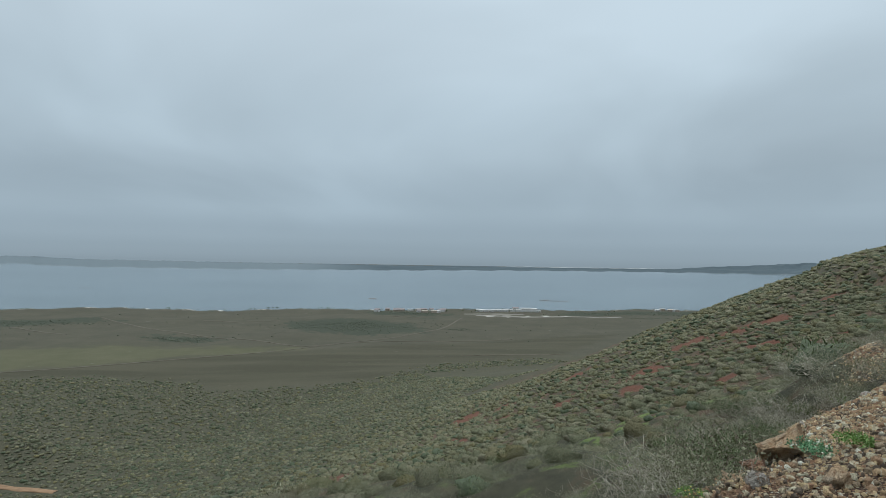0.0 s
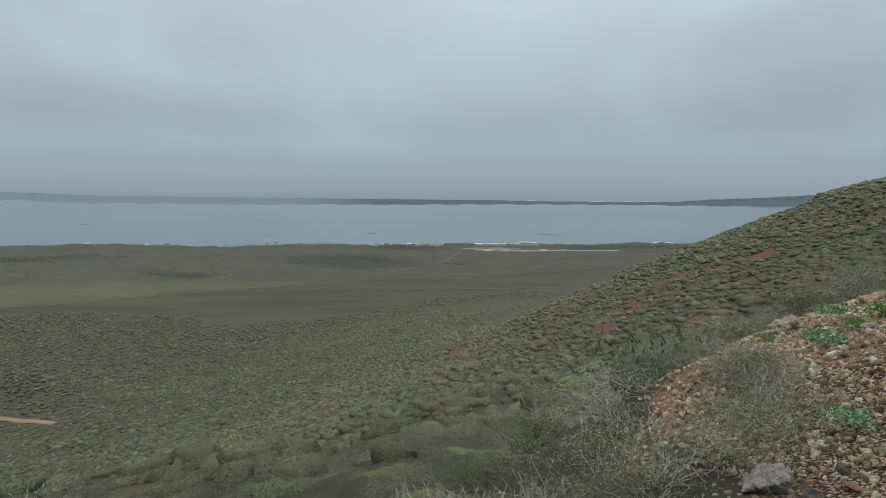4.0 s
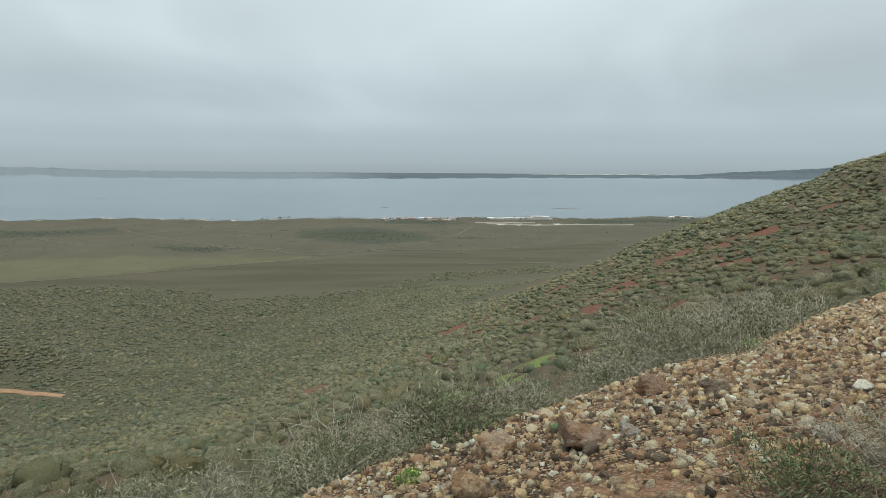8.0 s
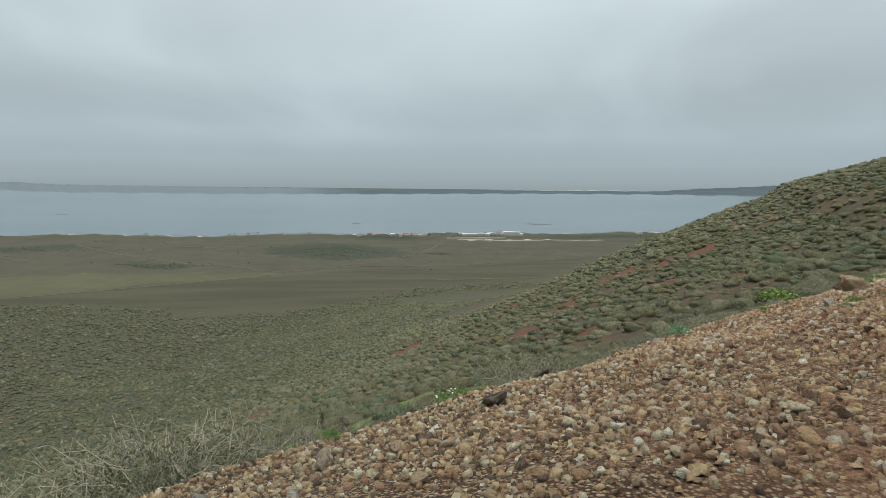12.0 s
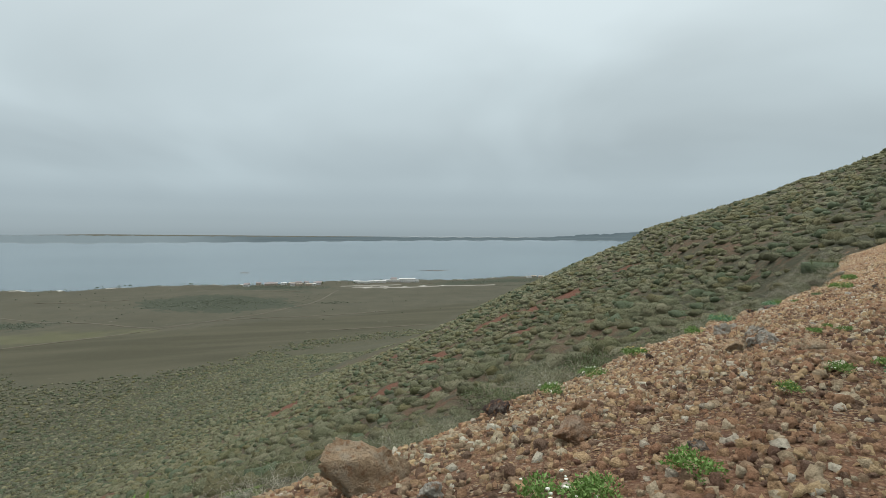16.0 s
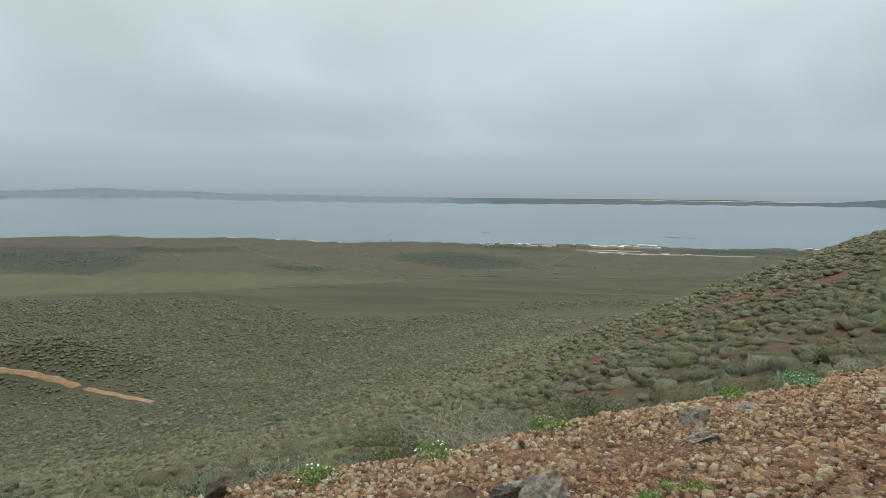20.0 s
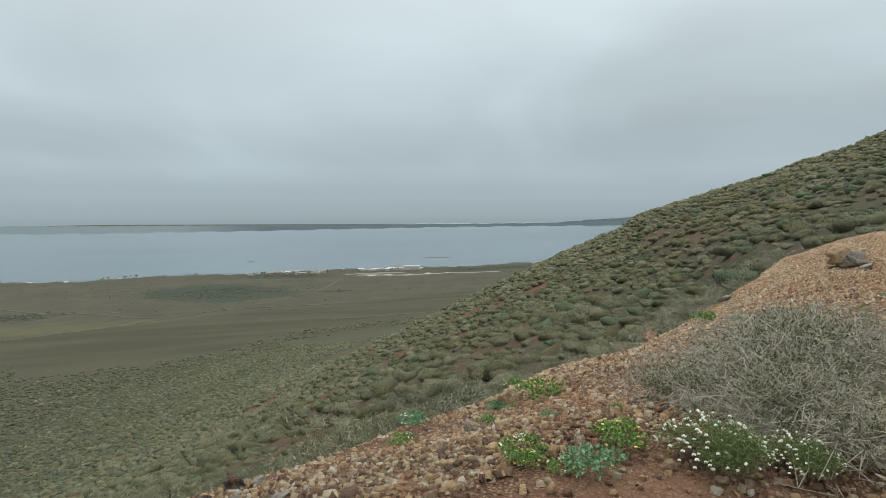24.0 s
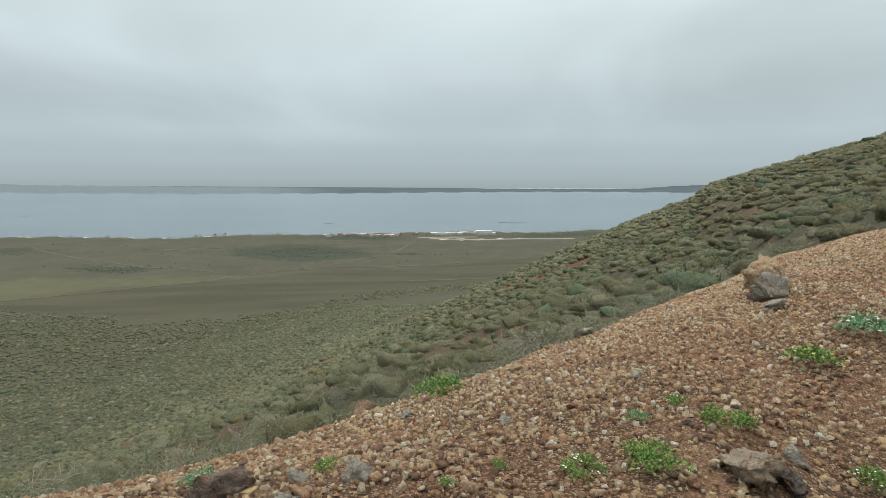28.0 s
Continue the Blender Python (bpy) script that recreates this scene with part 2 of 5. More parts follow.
# Woody bush insides, darker than the leaves: inner shade is put into the colour.
M_WOODY_SHADED = mass_material("shrub_mass", (0.047, 0.049, 0.027), (0.210, 0.202, 0.126), 15)
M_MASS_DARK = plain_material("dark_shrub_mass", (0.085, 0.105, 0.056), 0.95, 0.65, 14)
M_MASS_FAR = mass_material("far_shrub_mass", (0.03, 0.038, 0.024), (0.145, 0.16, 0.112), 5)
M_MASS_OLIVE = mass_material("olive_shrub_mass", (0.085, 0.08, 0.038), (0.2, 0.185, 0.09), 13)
M_TRACK = plain_material("pale_track_dust", (0.10, 0.087, 0.06), 0.95, 0.3, 0.05)
M_HERB = leaf_material("bright_green_herb_leaves", (0.11, 0.20, 0.04), (0.20, 0.31, 0.085), (0.13, 0.20, 0.055), 5.0, 0.6)
M_HERB_BLUE = leaf_material("blue_green_herb_leaves", (0.10, 0.22, 0.10), (0.19, 0.33, 0.17), (0.12, 0.24, 0.12), 5.0, 0.6)
M_LEAF_OLIVE = leaf_material("olive_leaves", (0.07, 0.085, 0.035), (0.19, 0.20, 0.10), (0.11, 0.12, 0.05), 4.0)
M_LEAF_BUSH = leaf_material("fresh_green_leaves", (0.085, 0.125, 0.035), (0.18, 0.23, 0.08), (0.11, 0.15, 0.045), 4.0)
M_TWIG = plain_material("bleached_dry_twigs", (0.38, 0.345, 0.265), 0.9, 0.4, 14)
M_TWIG_BROWN = plain_material("brown_stems", (0.15, 0.11, 0.08), 0.9, 0.4, 14)
M_PETAL = plain_material("white_petals", (0.75, 0.74, 0.62), 0.7, 0.1, 40)
M_YELLOW = plain_material("yellow_flower_heads", (0.62, 0.50, 0.12), 0.7, 0.2, 40)
M_WHITEWALL = plain_material("white_plaster", (0.60, 0.59, 0.56), 0.85, 0.12, 0.8)
M_TANWALL = plain_material("tan_plaster", (0.40, 0.34, 0.27), 0.85, 0.2, 0.8)
M_ROOF = plain_material("dull_roof_sheet", (0.22, 0.19, 0.18), 0.7, 0.3, 1.0)
M_GLASS = plain_material("dark_window_glass", (0.03, 0.035, 0.04), 0.1, 0.2, 1.0, 0.5)
M_DOOR = plain_material("dull_wooden_door", (0.16, 0.11, 0.08), 0.7, 0.3, 2.0)
M_ROADDIRT = plain_material("orange_dirt_road", (0.25, 0.155, 0.085), 0.95, 0.35, 0.6)
M_SAND = plain_material("pale_dry_sand", (0.25, 0.228, 0.19), 0.95, 0.25, 0.05)


def ground_material():
    m = Mat("hill_and_plain_soil", 0.97, 0.12)
    fine, mid, big, huge = m.noise(14, 5, 0.65), m.noise(1.3, 4), m.noise(0.09, 4), m.noise(0.012, 4)
    # scrubby ground with soil showing between the plants
    scrub = m.mix(mid, (0.04, 0.04, 0.026), (0.075, 0.07, 0.045))
    scrub = m.mix(m.math("MULTIPLY", big, 0.6), scrub, (0.07, 0.068, 0.042))
    soil = m.mix(fine, (0.075, 0.052, 0.034), (0.125, 0.083, 0.052))
    hill = m.mix(m.math("MULTIPLY", m.ramp01(m.math("ADD", m.math("MULTIPLY", mid, 0.45), m.math("MULTIPLY", big, 0.55)), 0.42, 0.76), m.attr("slope")), scrub, soil)
    red = m.mix(m.noise(3.0, 5, 0.7), (0.085, 0.042, 0.028), (0.14, 0.062, 0.038))
    redmask = m.edge(m.attr("red_soil"), m.noise(0.8, 6, 0.7, 0.25, 0.75), 1.0, 3)
    hill = m.mix(redmask, hill, red)
    moss = m.mix(m.noise(5, 6, 0.7), (0.08, 0.105, 0.035), (0.15, 0.19, 0.06))
    hill = m.mix(m.edge(m.attr("grass"), m.noise(0.8, 5, 0.6), 0.9, 4), hill, moss)
    # the coastal plain
    plain = m.mix(m.noise(0.03, 6, 0.6), (0.056, 0.052, 0.035), (0.076, 0.069, 0.047))
    plain = m.mix(m.math("MULTIPLY", m.noise(0.25, 5, 0.7), 0.35), plain, (0.05, 0.053, 0.034))
    streak = m.noise(0.02, 5, 0.6, 0.42, 0.62, (0.25, 1.6, 1))
    brown = m.mix(streak, (0.049, 0.046, 0.028), (0.065, 0.060, 0.038))
    olive = m.mix(m.noise(0.04, 5), (0.068, 0.068, 0.036), (0.086, 0.082, 0.047))
    ragged = m.noise(0.035, 6, 0.6)
    plain = m.mix(m.edge(m.attr("olive"), ragged, 0.5, 2.6), plain, olive)
    plain = m.mix(m.edge(m.attr("brown"), m.noise(0.12, 5, 0.6), 0.35, 4), plain, brown)
    plain = m.mix(m.edge(m.attr("dark_scrub"), m.noise(0.09, 6, 0.7), 1.1, 4), plain, m.mix(m.noise(0.3, 4), (0.034, 0.040, 0.027), (0.050, 0.054, 0.035)))
    plain = m.mix(m.edge(m.attr("sand"), m.noise(0.07, 6, 0.65), 0.9, 5), plain, m.mix(fine, (0.34, 0.32, 0.28), (0.48, 0.46, 0.41)))
    c = m.mix(m.edge(m.attr("plain"), m.noise(0.15, 5, 0.65), 0.5, 5), hill, plain)
    chips = m.n("ShaderNodeTexVoronoi")
    chips.inputs["Scale"].default_value = 64.0
    m.link(m.pos, chips.inputs["Vector"])
    sepc = m.n("ShaderNodeSeparateColor")
    m.link(chips.outputs["Color"], sepc.inputs[0])
    rub = m.ramp(sepc.outputs[0], STONE_STOPS, "CONSTANT")
    rub = m.mix(0.5, rub, (0.11, 0.072, 0.045))
    # Near-black at chip borders: shade between the stones, put into the soil colour.
    rub = m.mix(m.ramp01(chips.outputs["Distance"], 0.3, 0.65), rub, (0.05, 0.031, 0.021))
    rub = m.mix(m.math("MULTIPLY", m.ramp01(m.noise(0.7, 3), 0.45, 0.9), 0.7), rub, m.mix(fine, (0.20, 0.115, 0.072), (0.33, 0.195, 0.115)))
    rub = m.mix(m.edge(m.attr("path"), m.noise(1.1, 4), 0.8, 3), rub, m.mix(m.noise(25, 5, 0.7), (0.22, 0.125, 0.078), (0.34, 0.20, 0.125)))
    rub = m.mix(m.rust(0.35), rub, (0.20, 0.095, 0.058))
    dent = m.math("MULTIPLY", m.math("SUBTRACT", 1.0, chips.outputs["Distance"]), m.attr("rubble"))
    c = m.mix(m.edge(m.attr("rubble"), m.noise(2.2, 4), 0.6, 5), c, rub)
    m.color(c).bump(m.math("ADD", dent, m.math("ADD", fine, m.noise(45, 5, 0.7))), 0.8, 0.03)
    return m.m


M_GROUND = ground_material()


def water_material():
    m = Mat("bay_water", 0.16, 0.5)
    m.color(m.mix(m.noise(0.004, 5, 0.6, 0.35, 0.65, (0.35, 1.5, 1)), (0.055, 0.085, 0.10), (0.085, 0.12, 0.135)))
    m.b.inputs["IOR"].default_value = 1.33
    m.bump(m.noise(0.35, 5, 0.6), 0.35, 0.25)
    return m.m


M_WATER = water_material()


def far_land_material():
    m = Mat("far_land_haze_tint", 1.0, 0.0)
    # Blue-grey base colour that carries the distance haze; "pale" mixes in more.
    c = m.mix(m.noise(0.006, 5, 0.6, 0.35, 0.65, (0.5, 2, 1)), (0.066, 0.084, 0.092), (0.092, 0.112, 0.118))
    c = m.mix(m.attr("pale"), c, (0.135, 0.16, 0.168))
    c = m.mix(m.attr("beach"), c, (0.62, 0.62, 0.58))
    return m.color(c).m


M_FAR = far_land_material()

# ---------------------------------------------------------------- terrain
SEA = -113.0
AX_P, AX_Q = np.array((-0.633, 0.774)), np.array((0.774, 0.633))  # downhill, along the slope


def smooth(a, b, v):
    t = np.clip((v - a) / (b - a), 0, 1)
    return t * t * (3 - 2 * t)


_QT = np.linspace(-1500, 2500, 8001)
_BQ = [-1500, -420, -200, -60, 20, 45, 70, 95, 120, 150, 200, 260, 400, 600, 2500]
_BD = [0, 0, -0.3, -0.18, -0.268, 0.078, 0.265, 0.438, 0.461, 0.386, 0.251, 0.0, -0.5, 0, 0]
_SLOPE = np.interp(_QT, _BQ, _BD)
_BEND = np.cumsum(_SLOPE) * (_QT[1] - _QT[0])
_BEND -= np.interp(20, _QT, _BEND)
_FW = [-400, -200, -60, -14, -8, -5, -3, -1.6, -0.8, 0, 1.5, 2.5, 4.5, 7, 9, 12, 16, 25, 57, 100, 150, 200, 270, 360, 480, 700, 1000, 1060, 6000]
_FZ = [95, 80, 24, 3.0, 0.75, 0.5, 0.55, 0.98, 0.95, 0.72, 0.12, -0.6, -2.6, -3.82, -4.55, -5.82, -7.49, -11.67, -26.8, -48.1, -66.7, -83.2, -97.5, -103.5, -108, -110.2, -111.3, -111.8, -112]
_LQ, _LP = [-30, -5, 3.5, 8.5, 10, 12, 14.5, 17, 20, 24, 27.5, 30, 32, 34.5, 37, 39, 41, 44, 50, 70], [-4.0, -1.6, 0.05, 0.1, 0.9, 1.15, 1.0, 0.8, 0.65, 0.4, 0.15, -0.1, -0.2, -0.42, -0.9, -0.9, -1.4, -1.45, -1.6, 0.5]
_LFAR = [-5.5, -2.4, -0.06, -0.14, -0.15, -0.27, -0.54, -1.37, -2.35, -0.99, 0.48, 1.18, 1.58, 2.08, 2.26, 2.12, 1.98, 1.72, 2.47, 4.15]


def wavy(x, y, size, seed):
    """Cheap smooth noise from a few turned sines, about -1 to 1."""
    r = np.random.RandomState(seed)
    out = 0
    for k in range(6):
        a, ph, f = r.uniform(0, 6.283), r.uniform(0, 6.283), r.uniform(0.6, 1.7) * 6.283 / size
        out = out + np.sin((x * np.cos(a) + y * np.sin(a)) * f + ph)
    return out / 3.2


def slope_coords(x, y):
    p, q = x * AX_P[0] + y * AX_P[1], x * AX_Q[0] + y * AX_Q[1]
    lip = np.interp(q, _LQ, _LP)
    far = smooth(4, 18, p - lip)
    start = lip + (np.interp(q, _LQ, _LFAR) - lip) * far
    w = p - start - np.interp(q, _QT, _BEND) * np.where(q > 20, np.maximum(far, smooth(48, 70, q)), far)
    return p, q, w


def shore_y(x):
    return 1085 + 26 * np.sin(x / 170.0 + 0.6) + 14 * np.sin(x / 57.0) - 0.00017 * np.minimum(x + 60, 0) ** 2 + 0.16 * np.maximum(x - 150, 0)


def height(x, y):
    x, y = np.asarray(x, float), np.asarray(y, float)
    p, q, w = slope_coords(x, y)
    rough = smooth(14, 60, w)
    w = w + rough * (0.8 * wavy(x, y, 60, 3) + 3 * smooth(60, 200, w) * wavy(x, y, 170, 4))
    z = np.interp(w, _FW, _FZ)
    z = np.where(w < 0, z + smooth(48.8, 88.8, q) * (np.maximum(z, 0.75 + 0.153 * (1 - np.exp(np.minimum(w, 0) / 3)) - 0.31 * w) - z), z)
    z = z + 0.04 * np.clip(q - 43, 0, 9) * (1 - smooth(60, 80, q)) * (1 - smooth(2, 9, w))
    z = z + 0.04 * wavy(x, y, 2.3, 5) * smooth(-9, -3, w) * (1 - smooth(5, 9, w))
    z = z + 0.22 * smooth(3, 7, w) * (1 - smooth(60, 120, w)) * wavy(x, y, 5, 6)
    # the knoll beyond the valley head
    z = z + 25 * np.exp(-(((x + 222) / 66) ** 2 + ((y - 229) / 30) ** 2))
    z = z + 1.2 * smooth(250, 500, w) * wavy(x, y, 210, 8)
    # low bluff and beach
    d = y - shore_y(x)
    z = np.where(d > -400, np.maximum(z, SEA + 0.5), z)
    lip = smooth(-14, 2, d)
    z = z * (1 - lip) + (SEA - 2.5) * lip
    return z


def graded(lo, hi, fine_lo, fine_hi, step, grow_lo, grow_hi):
    mid = list(np.arange(fine_lo, fine_hi + step * 0.5, step))
    a, s = [fine_lo], step
    while a[-1] > lo:
        s *= grow_lo
        a.append(a[-1] - s)
    b, s = [mid[-1]], step
    while b[-1] < hi:
        s = min(s * grow_hi, 40)
        b.append(b[-1] + s)
    return np.array(a[:0:-1] + mid + b[1:])


def blob(x, y, cx, cy, rx, ry, turn=0.0):
    c, s = math.cos(radians(turn)), math.sin(radians(turn))
    u, v = ((x - cx) * c + (y - cy) * s) / rx, (-(x - cx) * s + (y - cy) * c) / ry
    return 1 - smooth(0.55, 1.25, np.sqrt(u * u + v * v))


def strip(x, y, points, width):
    """1 along a bent line on the plan, falling to 0 at twice its half width."""
    best = np.full(np.shape(x), 1e9)
    for (ax, ay), (bx, by) in zip(points, points[1:]):
        dx, dy = bx - ax, by - ay
        t = np.clip(((x - ax) * dx + (y - ay) * dy) / (dx * dx + dy * dy), 0, 1)
        best = np.minimum(best, np.hypot(x - ax - t * dx, y - ay - t * dy))
    return 1 - smooth(0.5 * width, 1.5 * width, best)


def mesh_from(name, verts, faces_flat, corners, mat):
    """A mesh from arrays: faces of one size."""
    me = bpy.data.meshes.new(name)
    n = len(faces_flat) // corners
    me.vertices.add(len(verts))
    me.vertices.foreach_set("co", np.ascontiguousarray(verts, dtype=np.float32).ravel())
    me.loops.add(len(faces_flat))
    me.loops.foreach_set("vertex_index", np.ascontiguousarray(faces_flat, dtype=np.int32))
    me.polygons.add(n)
    me.polygons.foreach_set("loop_start", np.arange(0, n * corners, corners, dtype=np.int32))
    me.polygons.foreach_set("loop_total", np.full(n, corners, dtype=np.int32))
    me.update(calc_edges=True)
    me.materials.append(mat)
    return me


def grid_faces(nu, nv):
    a = np.arange((nu - 1) * nv).reshape(nu - 1, nv)[:, :-1]
    return np.stack([a, a + nv, a + nv + 1, a + 1], -1).ravel()


MOSS = [[(8, 30.5), (11, 33), (14, 38), (16.3, 42)], [(16.5, 34), (17.8, 31), (17.6, 28)], [(16.8, 52), (16, 45)], [(20.8, 20.4), (22, 21.2)]]  # bright low green
RED = [(8, 163, 4, 9), (17, 145, 3, 6), (34, 139, 4, 6), (2, 114, 2.6, 4.5), (-6, 104, 2.4, 3.5), (-25, 132, 3, 5), (1, 30, 1.0, 2.2), (47, 103, 3.4, 5), (51, 94, 3, 4),
       (53, 87, 2.4, 4), (26, 74, 1.8, 4), (27, 52, 1.6, 2.2), (21, 96, 2.2, 5), (34, 90, 2.8, 5), (62, 88, 3, 3), (41, 55, 1.8, 2), (5, 102, 2, 4), (14, 118, 2, 6), (40, 66, 1.6, 3), (49, 70, 2, 2.5), (44, 78, 2, 3)]  # bare red earth


def red_at(x, y):
    u, v = x + 0.9 * wavy(x, y, 6, 61), y + 1.6 * wavy(x, y, 9, 62)
    return np.maximum.reduce([blob(u, v, cx, cy, rx, ry, -14) for cx, cy, rx, ry in RED])


def moss_at(x, y):
    u, v = x + 0.7 * wavy(x, y, 5, 65), y + 0.5 * wavy(x, y, 3, 66)
    return np.maximum.reduce([strip(u, v, line, 1.0) for line in MOSS])


def inside(x, y, corners, soft):
    """0 to 1 across the border of an area on the plan, 0.5 on it."""
    best, odd = np.full(np.shape(x), 1e9), np.zeros(np.shape(x), bool)
    for (ax, ay), (bx, by) in zip(corners, corners[1:] + corners[:1]):
        dx, dy = bx - ax, by - ay
        t = np.clip(((x - ax) * dx + (y - ay) * dy) / (dx * dx + dy * dy), 0, 1)
        best = np.minimum(best, np.hypot(x - ax - t * dx, y - ay - t * dy))
        odd ^= ((ay > y) != (by > y)) & (x < ax + (y - ay) * dx / (dy if dy else 1e-9))
    return np.clip(0.5 + np.where(odd, 0.5, -0.5) * best / soft, 0, 1)


FRONT = [(-1500, 300), (-700, 360), (-500, 405), (-365, 452), (-295, 467), (-195, 436), (-167, 400), (-126, 413), (-104, 410), (-55, 430), (-8, 500), (104, 545), (300, 620), (700, 800)]  # where the scrub ends
PLAIN = FRONT + [(3500, 1500), (3500, 5900), (-5000, 5900), (-5000, 300)]
BROWN = [(-900, 352), (-500, 408), (-365, 456), (-295, 470), (-195, 438), (-165, 402), (-126, 415), (-55, 432), (-8, 502), (104, 547), (123, 560), (193, 680), (240, 746), (123, 703), (-22, 648), (-152, 599), (-243, 558), (-355, 494), (-502, 424), (-900, 372)]
OLIVE = [(-1000, 480), (-647, 531), (-498, 572), (-381, 619), (-268, 610), (-170, 628), (-160, 604), (-243, 560), (-355, 496), (-502, 426), (-1000, 376)]
DARK = [[(-251, 836), (-165, 900), (-60, 870), (-22, 746), (-101, 722), (-174, 730)], [(-1000, 740), (-816, 790), (-657, 744), (-545, 630), (-530, 545), (-679, 560), (-1000, 570)],
        [(-816, 790), (-560, 862), (-480, 835), (-657, 744)], [(-372, 707), (-265, 672), (-288, 650), (-344, 662)], [(-149, 1044), (21, 1005), (21, 972), (-110, 962)],
        [(225, 985), (600, 1060), (620, 1100), (240, 1050)], [(330, 960), (520, 985), (500, 950)], [(-60, 930), (-10, 935), (-20, 915)]]
EDGE = 1.75  # where the gravel bank ends, in metres past the track's lip


def rubble_at(x, y):
    p, q, w = slope_coords(x, y)
    return smooth(-9, -6, w) * (1 - smooth(50, 57, q + 1.5 * wavy(x, y, 5, 13))) * (1 - blob(x, y, 8.3, 4.4, 3.4, 1.4, 36)) * (1 - smooth(EDGE - 0.5, EDGE + 0.5, w + 0.35 * wavy(x, y, 2.1, 11) + 0.3 * wavy(x, y, 6, 12)))


def build_ground():
    ps = graded(-420, 5600, -8, 8, 0.24, 1.14, 1.03)
    qs = graded(-4200, 4600, -8, 52, 0.34, 1.045, 1.04)
    P, Q = np.meshgrid(ps, qs, indexing="ij")
    x, y = P * AX_P[0] + Q * AX_Q[0], P * AX_P[1] + Q * AX_Q[1]
    z = height(x, y)
    me = mesh_from("ground", np.stack([x, y, z], -1).reshape(-1, 3), grid_faces(len(ps), len(qs))[::1], 4, M_GROUND)
    me.polygons.foreach_set("use_smooth", np.ones(len(me.polygons), dtype=bool))
    p, q, w = slope_coords(x, y)
    u, v = x + 9 * wavy(x, y, 90, 41) + 4 * wavy(x, y, 35, 43), y + 8 * wavy(x, y, 90, 42) + 4 * wavy(x, y, 37, 44)
    bands = {
        "rubble": rubble_at(x, y),
        "path": 1 - smooth(-2.9, -1.9, w),
        "slope": 1 - 0.92 * smooth(95, 170, w + 12 * wavy(x, y, 40, 68)),
        "plain": inside(x, y, PLAIN, 24),
        "red_soil": 0.85 * red_at(x, y) + (0.22 + 0.12 * wavy(x, y, 19, 63) + 0.1 * wavy(x, y, 6, 67)) * smooth(28, 62, q) * smooth(-8, 8, w) * (1 - smooth(85, 150, w)) + 0.10 * smooth(8, 20, w) * (1 - smooth(70, 130, w)),
        "grass": 0.72 * moss_at(x, y) + 0.26 * smooth(3, 5, w) * (1 - smooth(9, 15, w)),
        "brown": inside(x, y, BROWN, 26),
        "olive": inside(x, y, OLIVE, 40),
        "dark_scrub": np.maximum.reduce([inside(u, v, ring, 22) for ring in DARK]),
        "sand": np.maximum.reduce([0.8 * blob(x, y, 150, 968, 95, 13, 2), 0.65 * smooth(-26, -10, y - shore_y(x)) * (1 - smooth(40, 90, y - shore_y(x)))]),
    }
    for name, values in bands.items():
        me.attributes.new(name, "FLOAT", "POINT").data.foreach_set("value", np.ascontiguousarray(np.clip(values, 0, 1), dtype=np.float32).ravel())
    return tagged(new("ground", me), "scrub-covered volcanic hillside falling to a flat coastal plain", "ground", kind="structure")


build_ground()


def build_water():
    xs, ys = np.linspace(-7000, 7000, 60), graded(0, 4600, 880, 900, 20, 1.05, 1.06)
    ys = ys[ys > 850]
    ys[-1] = min(ys[-1], 4600)
    X, Y = np.meshgrid(xs, ys, indexing="ij")
    me = mesh_from("water", np.stack([X, Y, np.full_like(X, SEA)], -1).reshape(-1, 3), grid_faces(len(xs), len(ys)), 4, M_WATER)
    tagged(new("water", me), "calm grey bay under an overcast sky", "water", kind="structure")


build_water()


